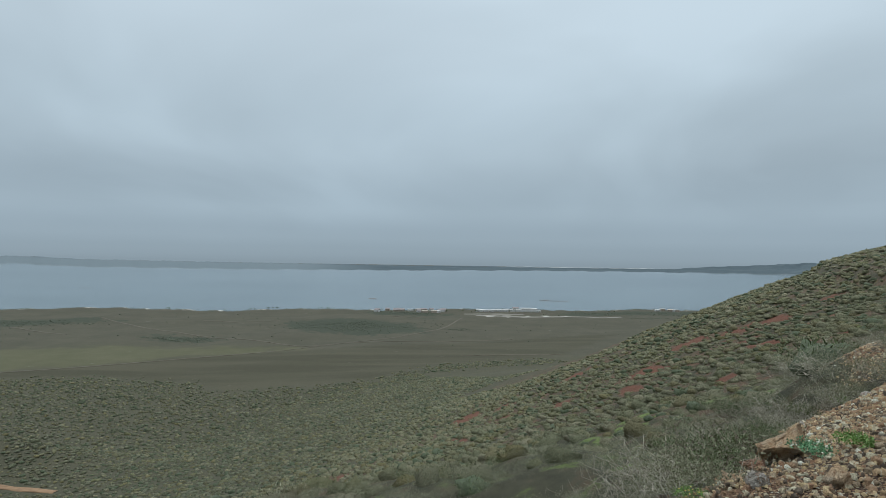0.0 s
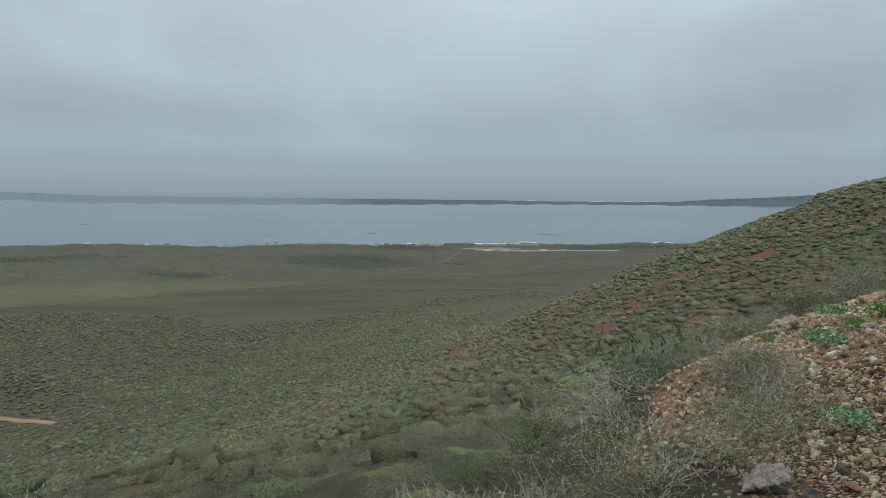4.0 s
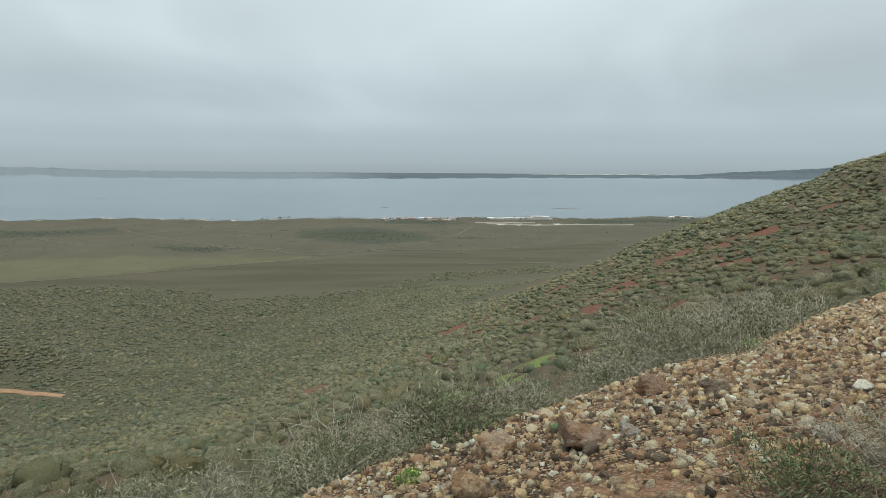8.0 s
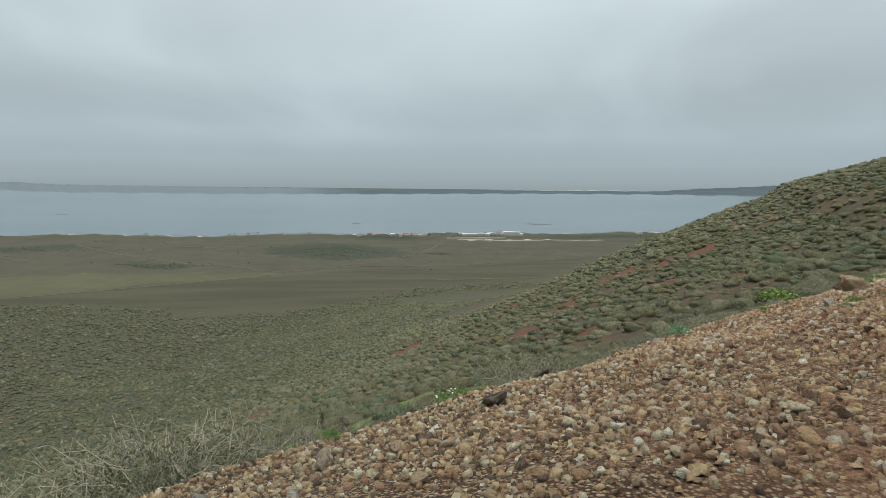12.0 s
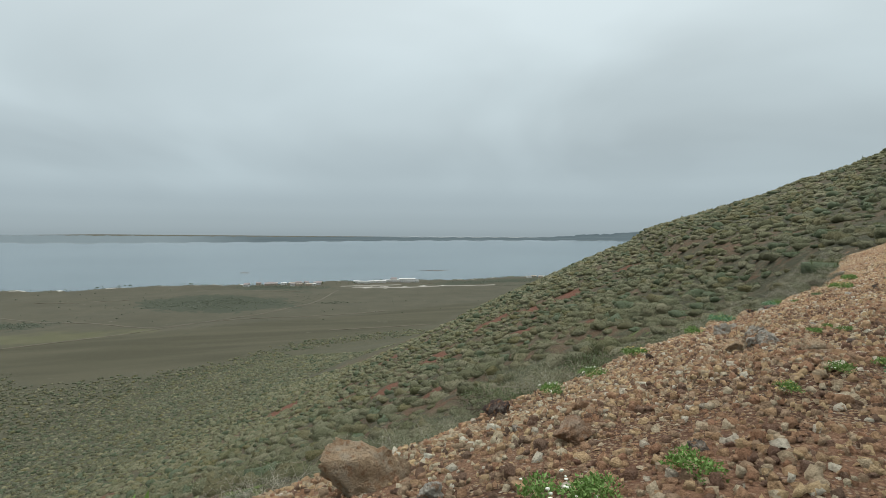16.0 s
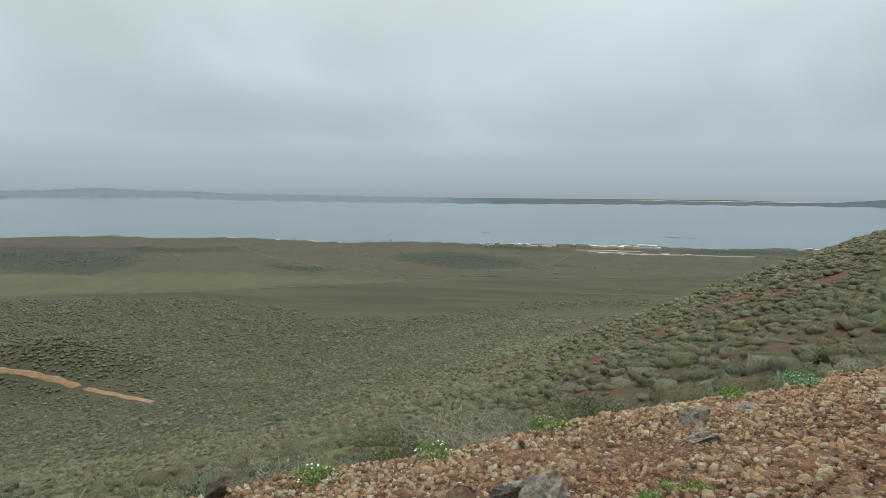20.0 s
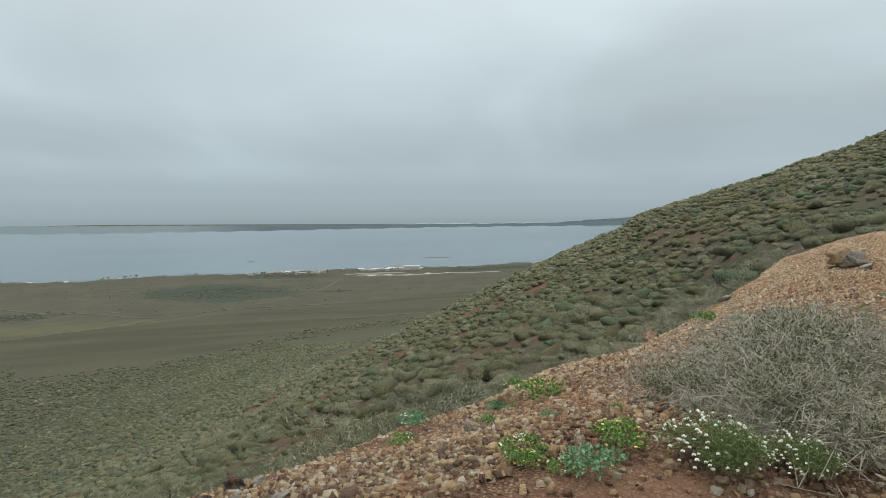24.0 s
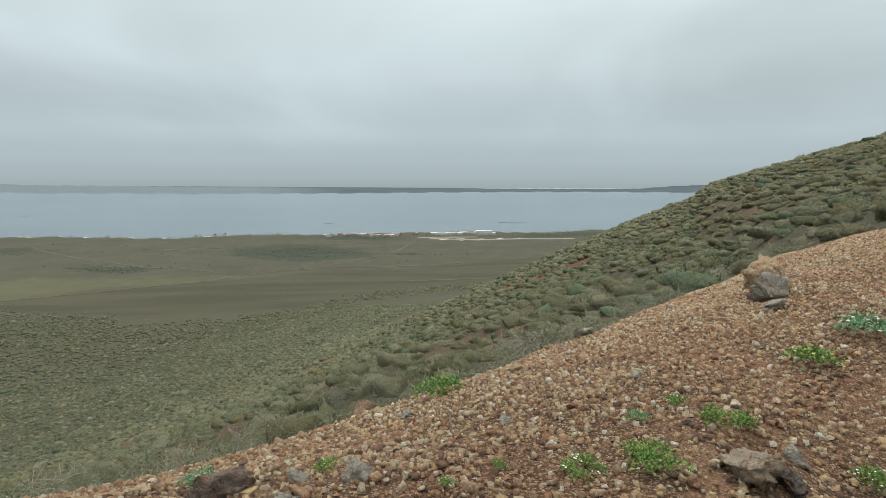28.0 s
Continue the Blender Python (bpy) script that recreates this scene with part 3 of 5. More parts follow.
def build_far_land():
    """The low sand bar across the bay, with a hill at one end."""
    heads = np.radians(np.linspace(-75, 60, 420))
    deg = np.degrees(heads)
    near_el = np.interp(deg, [-75, -52, -45, -38, -34, -20, -5, 10, 22, 30, 60], [1.45, 1.42, 1.42, 1.45, 1.72, 1.95, 1.92, 1.72, 1.58, 1.52, 1.5])
    top_el = np.interp(deg, [-75, -56, -49, -45, -41, -37, -34, -20, -5, 10, 20, 23, 26, 30, 34, 40, 60], [0.9, 0.85, 0.75, 0.5, 0.75, 0.82, 1.02, 1.26, 1.38, 1.33, 1.26, 1.22, 0.95, 0.72, 0.4, 0.35, 0.7])
    rn = (1.56 - SEA) / np.tan(np.radians(near_el + 0.035 * np.sin(deg * 1.7) + 0.02 * np.sin(deg * 5.1)))
    rc = np.minimum(rn + 900, 4800 / np.maximum(np.cos(heads), 0.9))
    zc = 1.56 - rc * np.tan(np.radians(top_el + 0.02 * np.sin(deg * 3.3) + 0.015 * np.sin(deg * 9.7)))
    cols, beach = [], []
    surf = 0.02 * smooth(-34, -31, deg) * (1 - smooth(-28, -22, deg)) + 0.55 * smooth(5, 10, deg) * (1 - smooth(20, 24, deg)) + 0.03 * smooth(-12, -4, deg) * (1 - smooth(0, 4, deg))
    for f, up, b in [(-0.06, -0.05, 0.0), (0, 0.0, 0.08), (0.02, 0.04, 0.05), (0.06, 0.14, 0.0), (0.35, 0.3, 0.0), (0.8, 0.62, 0.0), (0.93, 0.78, 0.0), (0.94, 0.80, surf), (1.0, 1.0, surf), (1.12, -0.1, 0.0)]:
        r = rn + (rc - rn) * f
        z = SEA + (zc - SEA) * up
        cols.append(np.stack([r * np.sin(heads), r * np.cos(heads), z], -1))
        beach.append(b + np.zeros_like(deg))
    V = np.stack(cols, 1).reshape(-1, 3)
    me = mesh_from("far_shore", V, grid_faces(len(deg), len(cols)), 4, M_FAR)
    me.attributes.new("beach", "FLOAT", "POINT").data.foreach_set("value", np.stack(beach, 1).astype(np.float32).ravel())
    # Left part paler: thicker haze, painted through this mask.
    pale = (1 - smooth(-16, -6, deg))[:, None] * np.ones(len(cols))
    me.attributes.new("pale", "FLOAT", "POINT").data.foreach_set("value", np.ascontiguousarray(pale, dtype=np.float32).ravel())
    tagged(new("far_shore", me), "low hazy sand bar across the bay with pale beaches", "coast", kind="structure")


build_far_land()


# ---------------------------------------------------------------- mesh kit
def part(name, me, parent=None, label="", m=None, kind=""):
    """Links a mesh as one object, under a thing or a part where one is given."""
    ob = new(name, me)
    ob.parent = parent
    if m is not None:
        ob.matrix_basis = m
    return tagged(ob, label, kind=kind)


def empty(name, x, y, z, turn=0.0, size=1.0):
    ob = new(name)
    ob.matrix_basis = Matrix.LocRotScale((x, y, z), Euler((0, 0, turn)), (size, size, size))
    ob.empty_display_size = 0.1
    return ob


def ico(subdiv):
    bm = bmesh.new()
    bmesh.ops.create_icosphere(bm, subdivisions=subdiv, radius=1.0)
    v = np.array([tuple(p.co) for p in bm.verts])
    f = np.array([[p.index for p in q.verts] for q in bm.faces])
    bm.free()
    return v, f


ICO = {k: ico(k) for k in (1, 2, 3, 4)}
ICO[0] = (np.array([(1, 0, 0), (0, 1, 0), (-1, 0, 0), (0, -1, 0), (0, 0, 1), (0, 0, -1)], float),
          np.array([(0, 1, 4), (1, 2, 4), (2, 3, 4), (3, 0, 4), (1, 0, 5), (2, 1, 5), (3, 2, 5), (0, 3, 5)]))


def rock_arrays(seed, subdiv, cuts=7, rough=0.08):
    """An angular lump: a sphere cut by planes, then roughened. Its base lies near z = -0.5."""
    r = np.random.RandomState(seed)
    v, f = ICO[subdiv]
    v = v / np.abs(v).max(1, keepdims=True) ** 0.7 * 0.9
    v = v * (1 + rough * (r.rand(len(v), 1) - 0.5) * (1 if subdiv < 3 else 0.5))
    for _ in range(cuts):
        n = r.normal(size=3)
        n /= np.linalg.norm(n)
        d = r.uniform(0.34, 0.74)
        v = v - np.maximum(v @ n - d, 0)[:, None] * n * 0.97
    if subdiv >= 3:
        v = v * (1 + 0.15 * wavy(v[:, 0] * 1.0 + v[:, 2], v[:, 1] - v[:, 2], 0.9, seed)[:, None] + 0.085 * wavy(v[:, 0] + 2 * v[:, 2], v[:, 1] + v[:, 0], 0.3, seed + 9)[:, None] + 0.05 * wavy(v[:, 0] - 2 * v[:, 1], v[:, 2] + v[:, 0], 0.12, seed + 19)[:, None])
    v = v * (1.0, r.uniform(0.7, 1.0), r.uniform(0.6, 0.85))
    v[:, 2] -= (v[:, 2].max() + v[:, 2].min()) / 2
    return v / np.abs(v[:, :2]).max(), f


CUBE = (np.array([(x, y, z) for x in (-1, 1) for y in (-1, 1) for z in (-1, 1)], float) * 0.72,
        np.array([(0, 1, 3), (0, 3, 2), (4, 6, 7), (4, 7, 5), (0, 4, 5), (0, 5, 1), (2, 3, 7), (2, 7, 6), (1, 5, 7), (1, 7, 3)]))
SHARD = (np.array([(1, 0, -0.5), (0, 1, -0.5), (-1, 0, -0.5), (0, -1, -0.5), (0.2, 0.1, 0.7)], float), np.array([(0, 1, 4), (1, 2, 4), (2, 3, 4), (3, 0, 4)]))


def chip_arrays(seed, base):
    """A small broken stone with sharp edges."""
    r = np.random.RandomState(seed)
    return base[0] * r.uniform(0.5, 1.25, base[0].shape) * (1, r.uniform(0.7, 1), r.uniform(0.65, 0.95)) + r.normal(size=base[0].shape) * 0.08, base[1]


def scatter(verts, faces, places, sizes, turns, tilts=None, marks=None):
    """Copies of one set of arrays, joined: places (n, 3), sizes (n,) or (n, 3), turns about z, tilts as (n, 2)."""
    n = len(places)
    c, s = np.cos(turns), np.sin(turns)
    R = np.zeros((n, 3, 3))
    R[:, 0, 0], R[:, 0, 1], R[:, 1, 0], R[:, 1, 1], R[:, 2, 2] = c, -s, s, c, 1
    if tilts is not None:
        ca, sa = np.cos(tilts[:, 0]), np.sin(tilts[:, 0])
        T = np.zeros((n, 3, 3))
        T[:, 0, 0], T[:, 1, 1], T[:, 1, 2], T[:, 2, 1], T[:, 2, 2] = 1, ca, -sa, sa, ca
        R = T @ R
    sz = sizes[:, None] * np.ones(3) if sizes.ndim == 1 else sizes
    V = np.einsum("nij,nkj->nki", R, verts[None] * sz[:, None, :]) + places[:, None, :]
    F = faces[None] + (np.arange(n) * len(verts))[:, None, None]
    out = (V.reshape(-1, 3), F.reshape(-1, faces.shape[1]))
    return out if marks is None else (*out, np.tile(marks, n))


def join(chunks):
    vs, fs, ms, at = [], [], [], 0
    for v, f, *m in chunks:
        vs.append(v)
        fs.append(f + at)
        ms.append(m[0] if m else np.zeros(len(f), dtype=np.int32))
        at += len(v)
    return np.concatenate(vs), np.concatenate(fs), np.concatenate(ms)


def tri_mesh(name, chunks, mat, smooth_shade=False, second=None):
    v, f, m = join(chunks)
    me = mesh_from(name, v, f.ravel(), 3, mat)
    if second:
        me.materials.append(second)
        me.polygons.foreach_set("material_index", m.astype(np.int32))
    if smooth_shade:
        me.polygons.foreach_set("use_smooth", np.ones(len(me.polygons), dtype=bool))
    return me


def on_ground(xy):
    return np.stack([xy[:, 0], xy[:, 1], height(xy[:, 0], xy[:, 1])], -1)


def pq(p, q):
    return np.stack([p * AX_P[0] + q * AX_Q[0], p * AX_P[1] + q * AX_Q[1]], -1)


# ---------------------------------------------------------------- plants
def leaf_cloud(seed, n, size, lumps=9, spread=0.42, flat=0.62, slim=0.35, inner=0.35):
    """n small leaves on a clump of lumps, about 1 across and as high as flat * 0.5: a tri each."""
    r = np.random.RandomState(seed)
    a, rad = r.uniform(0, 6.283, lumps), np.sqrt(r.uniform(0, 1, lumps)) * spread * 0.8
    cen = np.stack([rad * np.cos(a), rad * np.sin(a), (0.30 - 0.45 * rad) * flat + r.uniform(-0.03, 0.05, lumps)], -1)
    lr = r.uniform(0.14, 0.24, lumps)
    k = r.randint(0, lumps, n)
    d = r.normal(size=(n, 3))
    d[:, 2] = np.abs(d[:, 2]) * 0.9 + 0.05 * d[:, 2]
    d /= np.linalg.norm(d, axis=1, keepdims=True)
    rr = lr[k] * (1 - inner * r.rand(n) ** 1.5)
    c = cen[k] + d * rr[:, None] * (1, 1, 0.85)
    c[:, 2] = np.maximum(c[:, 2], 0.01 + 0.04 * r.rand(n))
    along = d * 0.6 + r.normal(size=(n, 3)) * 0.6 + (0, 0, 0.35)
    along /= np.linalg.norm(along, axis=1, keepdims=True)
    side = np.cross(along, r.normal(size=(n, 3)))
    side /= np.linalg.norm(side, axis=1, keepdims=True) + 1e-9
    s = size * r.uniform(0.6, 1.4, n)[:, None]
    v = np.stack([c - side * s * slim, c + side * s * slim, c + along * s * 1.5], 1).reshape(-1, 3)
    return v, np.arange(3 * n).reshape(-1, 3)


def twig_cloud(seed, n, thick=0.006, reach=0.55, droop=0.25, tall=0.55, bend=0.05):
    """Bent, forked twigs that rise and spread from the middle: three-sided tubes, about 1 across."""
    r = np.random.RandomState(seed)
    vs, fs, at = [], [], 0
    ring = np.array([[math.cos(k * 2.094), math.sin(k * 2.094)] for k in range(3)])

    def tube(points, radii):
        nonlocal at
        for k, (p, w) in enumerate(zip(points, radii)):
            d = points[min(k + 1, len(points) - 1)] - points[max(k - 1, 0)]
            d = d / (np.linalg.norm(d) + 1e-9)
            u = np.cross(d, (0.3, 0.5, 0.81))
            u /= np.linalg.norm(u) + 1e-9
            t = np.cross(d, u)
            vs.append(p + (ring[:, :1] * u + ring[:, 1:] * t) * w)
        for k in range(len(points) - 1):
            b = at + 3 * k
            for j in range(3):
                m = (j + 1) % 3
                fs.append((b + j, b + m, b + 3 + m))
                fs.append((b + j, b + 3 + m, b + 3 + j))
        at += 3 * len(points)

    def crooked(s, e, w, bend, segs=3):
        k = np.linspace(0, 1, segs + 1)[:, None]
        line = s + (e - s) * k + (0, 0, 1) * (k * (1 - k) * droop * 0.5)
        line[1:] += r.normal(size=(segs, 3)) * bend
        line[:, 2] = np.clip(line[:, 2], 0.005, tall * 1.08)
        tube(line, np.linspace(w, w * 0.45, segs + 1))
        return line

    for _ in range(n):
        a = r.uniform(0, 6.283)
        out = reach * math.sqrt(r.uniform(0.05, 1))
        way = np.array([math.cos(a), math.sin(a), 0])
        root = way * out * r.uniform(0.0, 0.75) + r.normal(size=3) * 0.03
        root[2] = r.uniform(0, 0.35) * tall * (1 - out / reach * 0.8)
        tip = way * out + r.normal(size=3) * 0.10
        tip[2] = tall * (1 - (out / reach) ** 2 * 0.7) * r.uniform(0.35, 1.0)
        line = crooked(root, tip, thick, bend, 4)
        for _ in range(3):
            s = line[r.randint(1, 5)]
            e = s + r.normal(size=3) * 0.065 + way * 0.02 + (0, 0, 0.02)
            crooked(s, e, thick * 0.6, bend * 0.5, 2)
    return np.concatenate(vs), np.array(fs)


rng = np.random.RandomState(7)

# meshes that the named shrubs share
FOLIAGE = [tri_mesh("foliage", [leaf_cloud(20 + k, 2900, 0.015, 14 + k, slim=0.17, inner=0.6)], M_LEAF) for k in range(4)]
FOLIAGE_DARK = [tri_mesh("foliage", [leaf_cloud(30 + k, 2800, 0.016, 13, slim=0.24, inner=0.5)], M_LEAF_DARK) for k in range(2)]
FOLIAGE_THIN = [tri_mesh("foliage", [leaf_cloud(40 + k, 3000, 0.013, 13, inner=0.85, slim=0.26)], M_LEAF_OLIVE) for k in range(2)]
TWIGS = [tri_mesh("branchwork", [twig_cloud(50 + k, 44, 0.0030, 0.5, 0.2, 0.36)], M_TWIG) for k in range(3)]
TWIGS_DENSE = [tri_mesh("branchwork", [twig_cloud(60 + k, 150, 0.0034, 0.53, 0.2, 0.38)], M_TWIG) for k in range(2)]
TWIGS_TANGLE = [tri_mesh("branchwork", [twig_cloud(65 + k, 330, 0.0036, 0.55, 0.2, 0.36, 0.05)], M_TWIG) for k in range(2)]
TWIGS_BROWN = [tri_mesh("woody_base", [twig_cloud(70 + k, 70, 0.004, 0.42, 0.2, 0.33)], M_TWIG_BROWN) for k in range(2)]


def shrub(x, y, size, kind, seed, squash=1.0):
    r = random.Random(seed)
    ob = empty("shrub", x, y, float(height(x, y)) - 0.03 * size, r.uniform(0, 6.28), size)
    ob.scale = (size, size, size * squash)
    if kind == "green":
        part("foliage", FOLIAGE_DARK[seed % 2], ob)
        part("woody_base", TWIGS_BROWN[seed % 2], ob, "brown woody stems", kind="stuff")
        tagged(ob, "rounded dark green shrub on the stony slope", "shrub", "shrubs along the bank")
    elif kind == "tangle":
        part("branchwork", TWIGS_TANGLE[seed % 2], ob, "bleached crooked leafless twigs", kind="stuff")
        part("foliage", FOLIAGE_THIN[seed % 2], ob, "sparse olive leaves deep inside")
        tagged(ob, "sprawling half-dead shrub of bleached crooked twigs", "shrub", "shrubs along the bank")
    elif kind == "dry":
        part("branchwork", TWIGS_DENSE[seed % 2], ob, "bleached leafless twigs", kind="stuff")
        part("foliage", FOLIAGE_THIN[seed % 2], ob, "sparse grey-green leaves")
        tagged(ob, "half-dry shrub of pale tangled twigs on the bank", "shrub", "shrubs along the bank")
    else:
        part("foliage", FOLIAGE[seed % 4], ob)
        part("branchwork", TWIGS[seed % 3], ob, "thin pale twigs", kind="stuff")
        tagged(ob, "grey-green coastal shrub with pale twigs", "shrub", "shrubs along the bank")
    return ob


def clear_of_walk(x, y, gap):
    return min((x - r[1]) ** 2 + (y - r[2]) ** 2 for r in PATH) > gap * gap


# shrubs that stand out along the walk
for k, (x, y, size, kind, squash) in enumerate([
    (30.5, 22.15, 1.5, "tangle", 0.8), (29.6, 21.25, 1.0, "tangle", 0.85), (29.95, 21.8, 1.15, "tangle", 0.8), (31.05, 22.6, 1.3, "tangle", 0.85), (24.8, 17.47, 0.8, "dry", 1.3), (6.29, 7.15, 0.9, "grey", 0.9), (6.52, 7.66, 0.8, "dry", 0.9), (5.94, 6.80, 0.95, "grey", 0.9), (6.57, 8.08, 0.75, "grey", 0.9), (29.45, 21.96, 0.9, "dry", 0.9), (31.10, 22.71, 0.95, "grey", 1.0), 
    (10.03, 9.23, 0.55, "green", 1.0), (10.43, 9.43, 0.5, "dry", 0.9), (11.18, 12.18, 1.6, "grey", 1.1), (12.41, 12.60, 1.4, "dry", 1.0),
    (4.92, 5.02, 0.85, "dry", 1.0), (3.79, 5.39, 0.8, "grey", 1.0), (12.75, 11.3, 0.7, "dry", 0.8), (13.35, 13.94, 1.5, "dry", 1.0), (11.78, 13.71, 1.3, "grey", 1.0),
    (8.28, 11.28, 1.3, "dry", 0.9), (7.48, 10.58, 1.2, "grey", 0.9), (27.70, 25.21, 1.3, "dry", 1.0), (26.10, 24.41, 1.2, "grey", 1.0), (21.73, 20.66, 1.2, "green", 0.9),
    (23.10, 20.06, 1.2, "grey", 1.0), (29.10, 26.11, 1.4, "dry", 1.0), (24.40, 20.81, 1.3, "green", 1.0), (6.89, 3.72, 0.9, "grey", 1.0), (7.98, 4.18, 1.1, "dry", 1.0), (8.78, 4.88, 1.1, "grey", 1.0), (9.58, 5.58, 1.0, "green", 1.0), (8.48, 3.58, 1.2, "grey", 1.0), (10.38, 6.18, 1.1, "dry", 1.0), (9.68, 4.48, 1.3, "grey", 1.0), (7.17, 3.06, 1.0, "dry", 1.0), (11.18, 6.68, 1.0, "grey", 1.0), (18.94, 20.64, 1.2, "grey", 1.0), (17.24, 19.14, 1.1, "green", 0.8), (4.93, 6.72, 1.1, "grey", 1.0), (4.55, 7.03, 1.2, "dry", 0.9), (5.52, 6.79, 1.1, "grey", 1.0), (4.10, 6.30, 1.0, "grey", 1.0),
]):
    while k > 10 and rubble_at(x, y) > 0.3 and slope_coords(x, y)[2] > 0:
        x, y = x + 0.1 * AX_P[0], y + 0.1 * AX_P[1]
    shrub(float(x), float(y), size, kind, k, squash)

count = 0
while count < 250:
    q = rng.uniform(-3, 62)
    p = np.interp(q, _LQ, _LP) + EDGE + rng.uniform(-0.1, 4.2)
    x, y = pq(np.array([p]), np.array([q]))[0]
    if rubble_at(x, y) > 0.5 or not clear_of_walk(x, y, 1.6):
        continue
    shrub(float(x), float(y), rng.uniform(0.65, 1.45), rng.choice(["grey", "grey", "dry", "dry", "green", "grey"]), 100 + count, rng.uniform(0.75, 1.1))
    count += 1


def stand(name, n_try, lo, hi, q_lo, q_hi, size_lo, size_hi, meshes, mat, label, seed, density=1.0, squash=(0.7, 1.05), power=1.0, soft=0.0, mass=None):
    """Scrub that nobody could count: one object, laid over a stretch of the slope between two distances."""
    r = np.random.RandomState(seed)
    p = lo + (hi - lo) * r.rand(n_try) ** power
    q = r.uniform(q_lo, q_hi, n_try)
    xy = pq(p, q)
    _, _, w = slope_coords(xy[:, 0], xy[:, 1])
    keep = (w > EDGE - 0.1) & (rubble_at(xy[:, 0], xy[:, 1]) < 0.42) & (r.rand(n_try) < density)
    if soft:
        keep &= r.rand(n_try) < smooth(lo, lo + soft, p) * (1 - smooth(hi - soft, hi, p)) + 1e-3
    bare = wavy(xy[:, 0], xy[:, 1], 7, 91) + 0.6 * wavy(xy[:, 0], xy[:, 1], 2.6, 92)
    keep &= bare < 1.5
    keep &= strip(xy[:, 0], xy[:, 1], ROAD, 2.4) < 0.2
    keep &= red_at(xy[:, 0], xy[:, 1]) < 0.5
    keep &= (moss_at(xy[:, 0], xy[:, 1]) < 0.5) | (r.rand(n_try) < 0.4)
    xy = xy[keep]
    size = r.uniform(size_lo, size_hi, len(xy)) * (1 + 0.25 * wavy(xy[:, 0], xy[:, 1], 14, 93))
    pick = r.randint(0, len(meshes), len(xy))
    chunks = []
    for k, (v, f, *m) in enumerate(meshes):
        sel = pick == k
        if sel.any():
            s = size[sel][:, None] * np.array((1, 1, 1)) * np.stack([np.ones(sel.sum()), np.ones(sel.sum()), r.uniform(*squash, sel.sum())], -1)
            chunks.append(scatter(v, f, on_ground(xy[sel]) - (0, 0, 0.03), s, r.uniform(0, 6.28, sel.sum()), None, m[0] if m else None))
    return tagged(new(name, tri_mesh(name, chunks, mat, False, mass or M_WOODY_SHADED)), label, "scrub", kind="stuff")


ROAD = [(-330, 236), (-270, 222), (-240, 207), (-212, 206), (-197, 206), (-181, 205), (-165, 203.5), (-143, 202)]


def dome(seed, subdiv, leaves, size, lobes=5, tall=0.34):
    """A bush as a cushion of a few lobes, with leaf sprays standing out of it: about 1 across."""
    r = np.random.RandomState(seed)
    v, f = ICO[subdiv]
    a, up = r.uniform(0, 6.283, lobes), r.uniform(0.05, 0.95, lobes)
    way = np.stack([np.cos(a) * np.sqrt(1 - up * up), np.sin(a) * np.sqrt(1 - up * up), up], -1)
    swell = np.exp((v @ way.T - 1) * (3.0 + lobes * 0.6)).max(1)
    v = v * (0.66 + 0.38 * swell + 0.15 * r.normal(size=len(v)))[:, None] * (0.46, 0.46, tall)
    f = f[v[f][:, :, 2].max(1) > -0.02]
    v[:, 2] = np.maximum(v[:, 2], -0.05)
    tri = f[r.randint(0, len(f), leaves)]
    mixw = r.dirichlet((1, 1, 1), leaves)
    c = (v[tri] * mixw[:, :, None]).sum(1)
    out = c * (1, 1, 1.6) + (0, 0, 0.08)
    out /= np.linalg.norm(out, axis=1, keepdims=True) + 1e-9
    along = out + r.normal(size=(leaves, 3)) * 0.55 + (0, 0, 0.3)
    along /= np.linalg.norm(along, axis=1, keepdims=True)
    side = np.cross(along, r.normal(size=(leaves, 3)))
    side /= np.linalg.norm(side, axis=1, keepdims=True) + 1e-9
    s = size * r.uniform(0.6, 1.4, leaves)[:, None]
    lv = np.stack([c - side * s * 0.3, c + side * s * 0.3, c + along * s * 1.7], 1).reshape(-1, 3)
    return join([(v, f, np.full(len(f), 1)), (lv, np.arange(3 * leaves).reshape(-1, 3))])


def shrunk(mesh, by):
    return (mesh[0] * by, *mesh[1:])


NEAR_A = [leaf_cloud(205 + k, 560, 0.021, 16, slim=0.17, inner=0.6) for k in range(6)]
NEAR_B = [leaf_cloud(218 + k, 170, 0.028, 14, slim=0.2, inner=0.5) for k in range(5)]
NEAR_TW = [twig_cloud(210 + k, 12, 0.0022, 0.5, 0.2, 0.42) for k in range(3)]
DOME_NEAR = [join([shrunk(dome(250 + k, 2, 60, 0.045, 7, 0.36), 0.92), leaf_cloud(255 + k, 170, 0.034, 15 + k % 3, slim=0.2, inner=0.3)]) for k in range(8)]
DOME_MID = [dome(260 + k, 2, 40, 0.06, 6) for k in range(8)]
DOME_FAR = [dome(270 + k, 2, 6, 0.10, 4) for k in range(6)]
VERY_FAR = [dome(280 + k, 1, 3, 0.13, 3) for k in range(6)]
stand("scrub", 1700, 0, 16, -14, 70, 0.7, 1.4, NEAR_A, M_LEAF, "grey-green coastal scrub covering the upper slope", 301)
stand("scrub", 120, -2, 18, -10, 66, 0.5, 0.9, NEAR_TW, M_TWIG, "dead pale twigs standing among the scrub", 302)
stand("scrub", 200, -2, 16, -10, 66, 0.6, 1.2, NEAR_A[:2], M_LEAF_DARK, "darker green bushes among the grey scrub", 303)


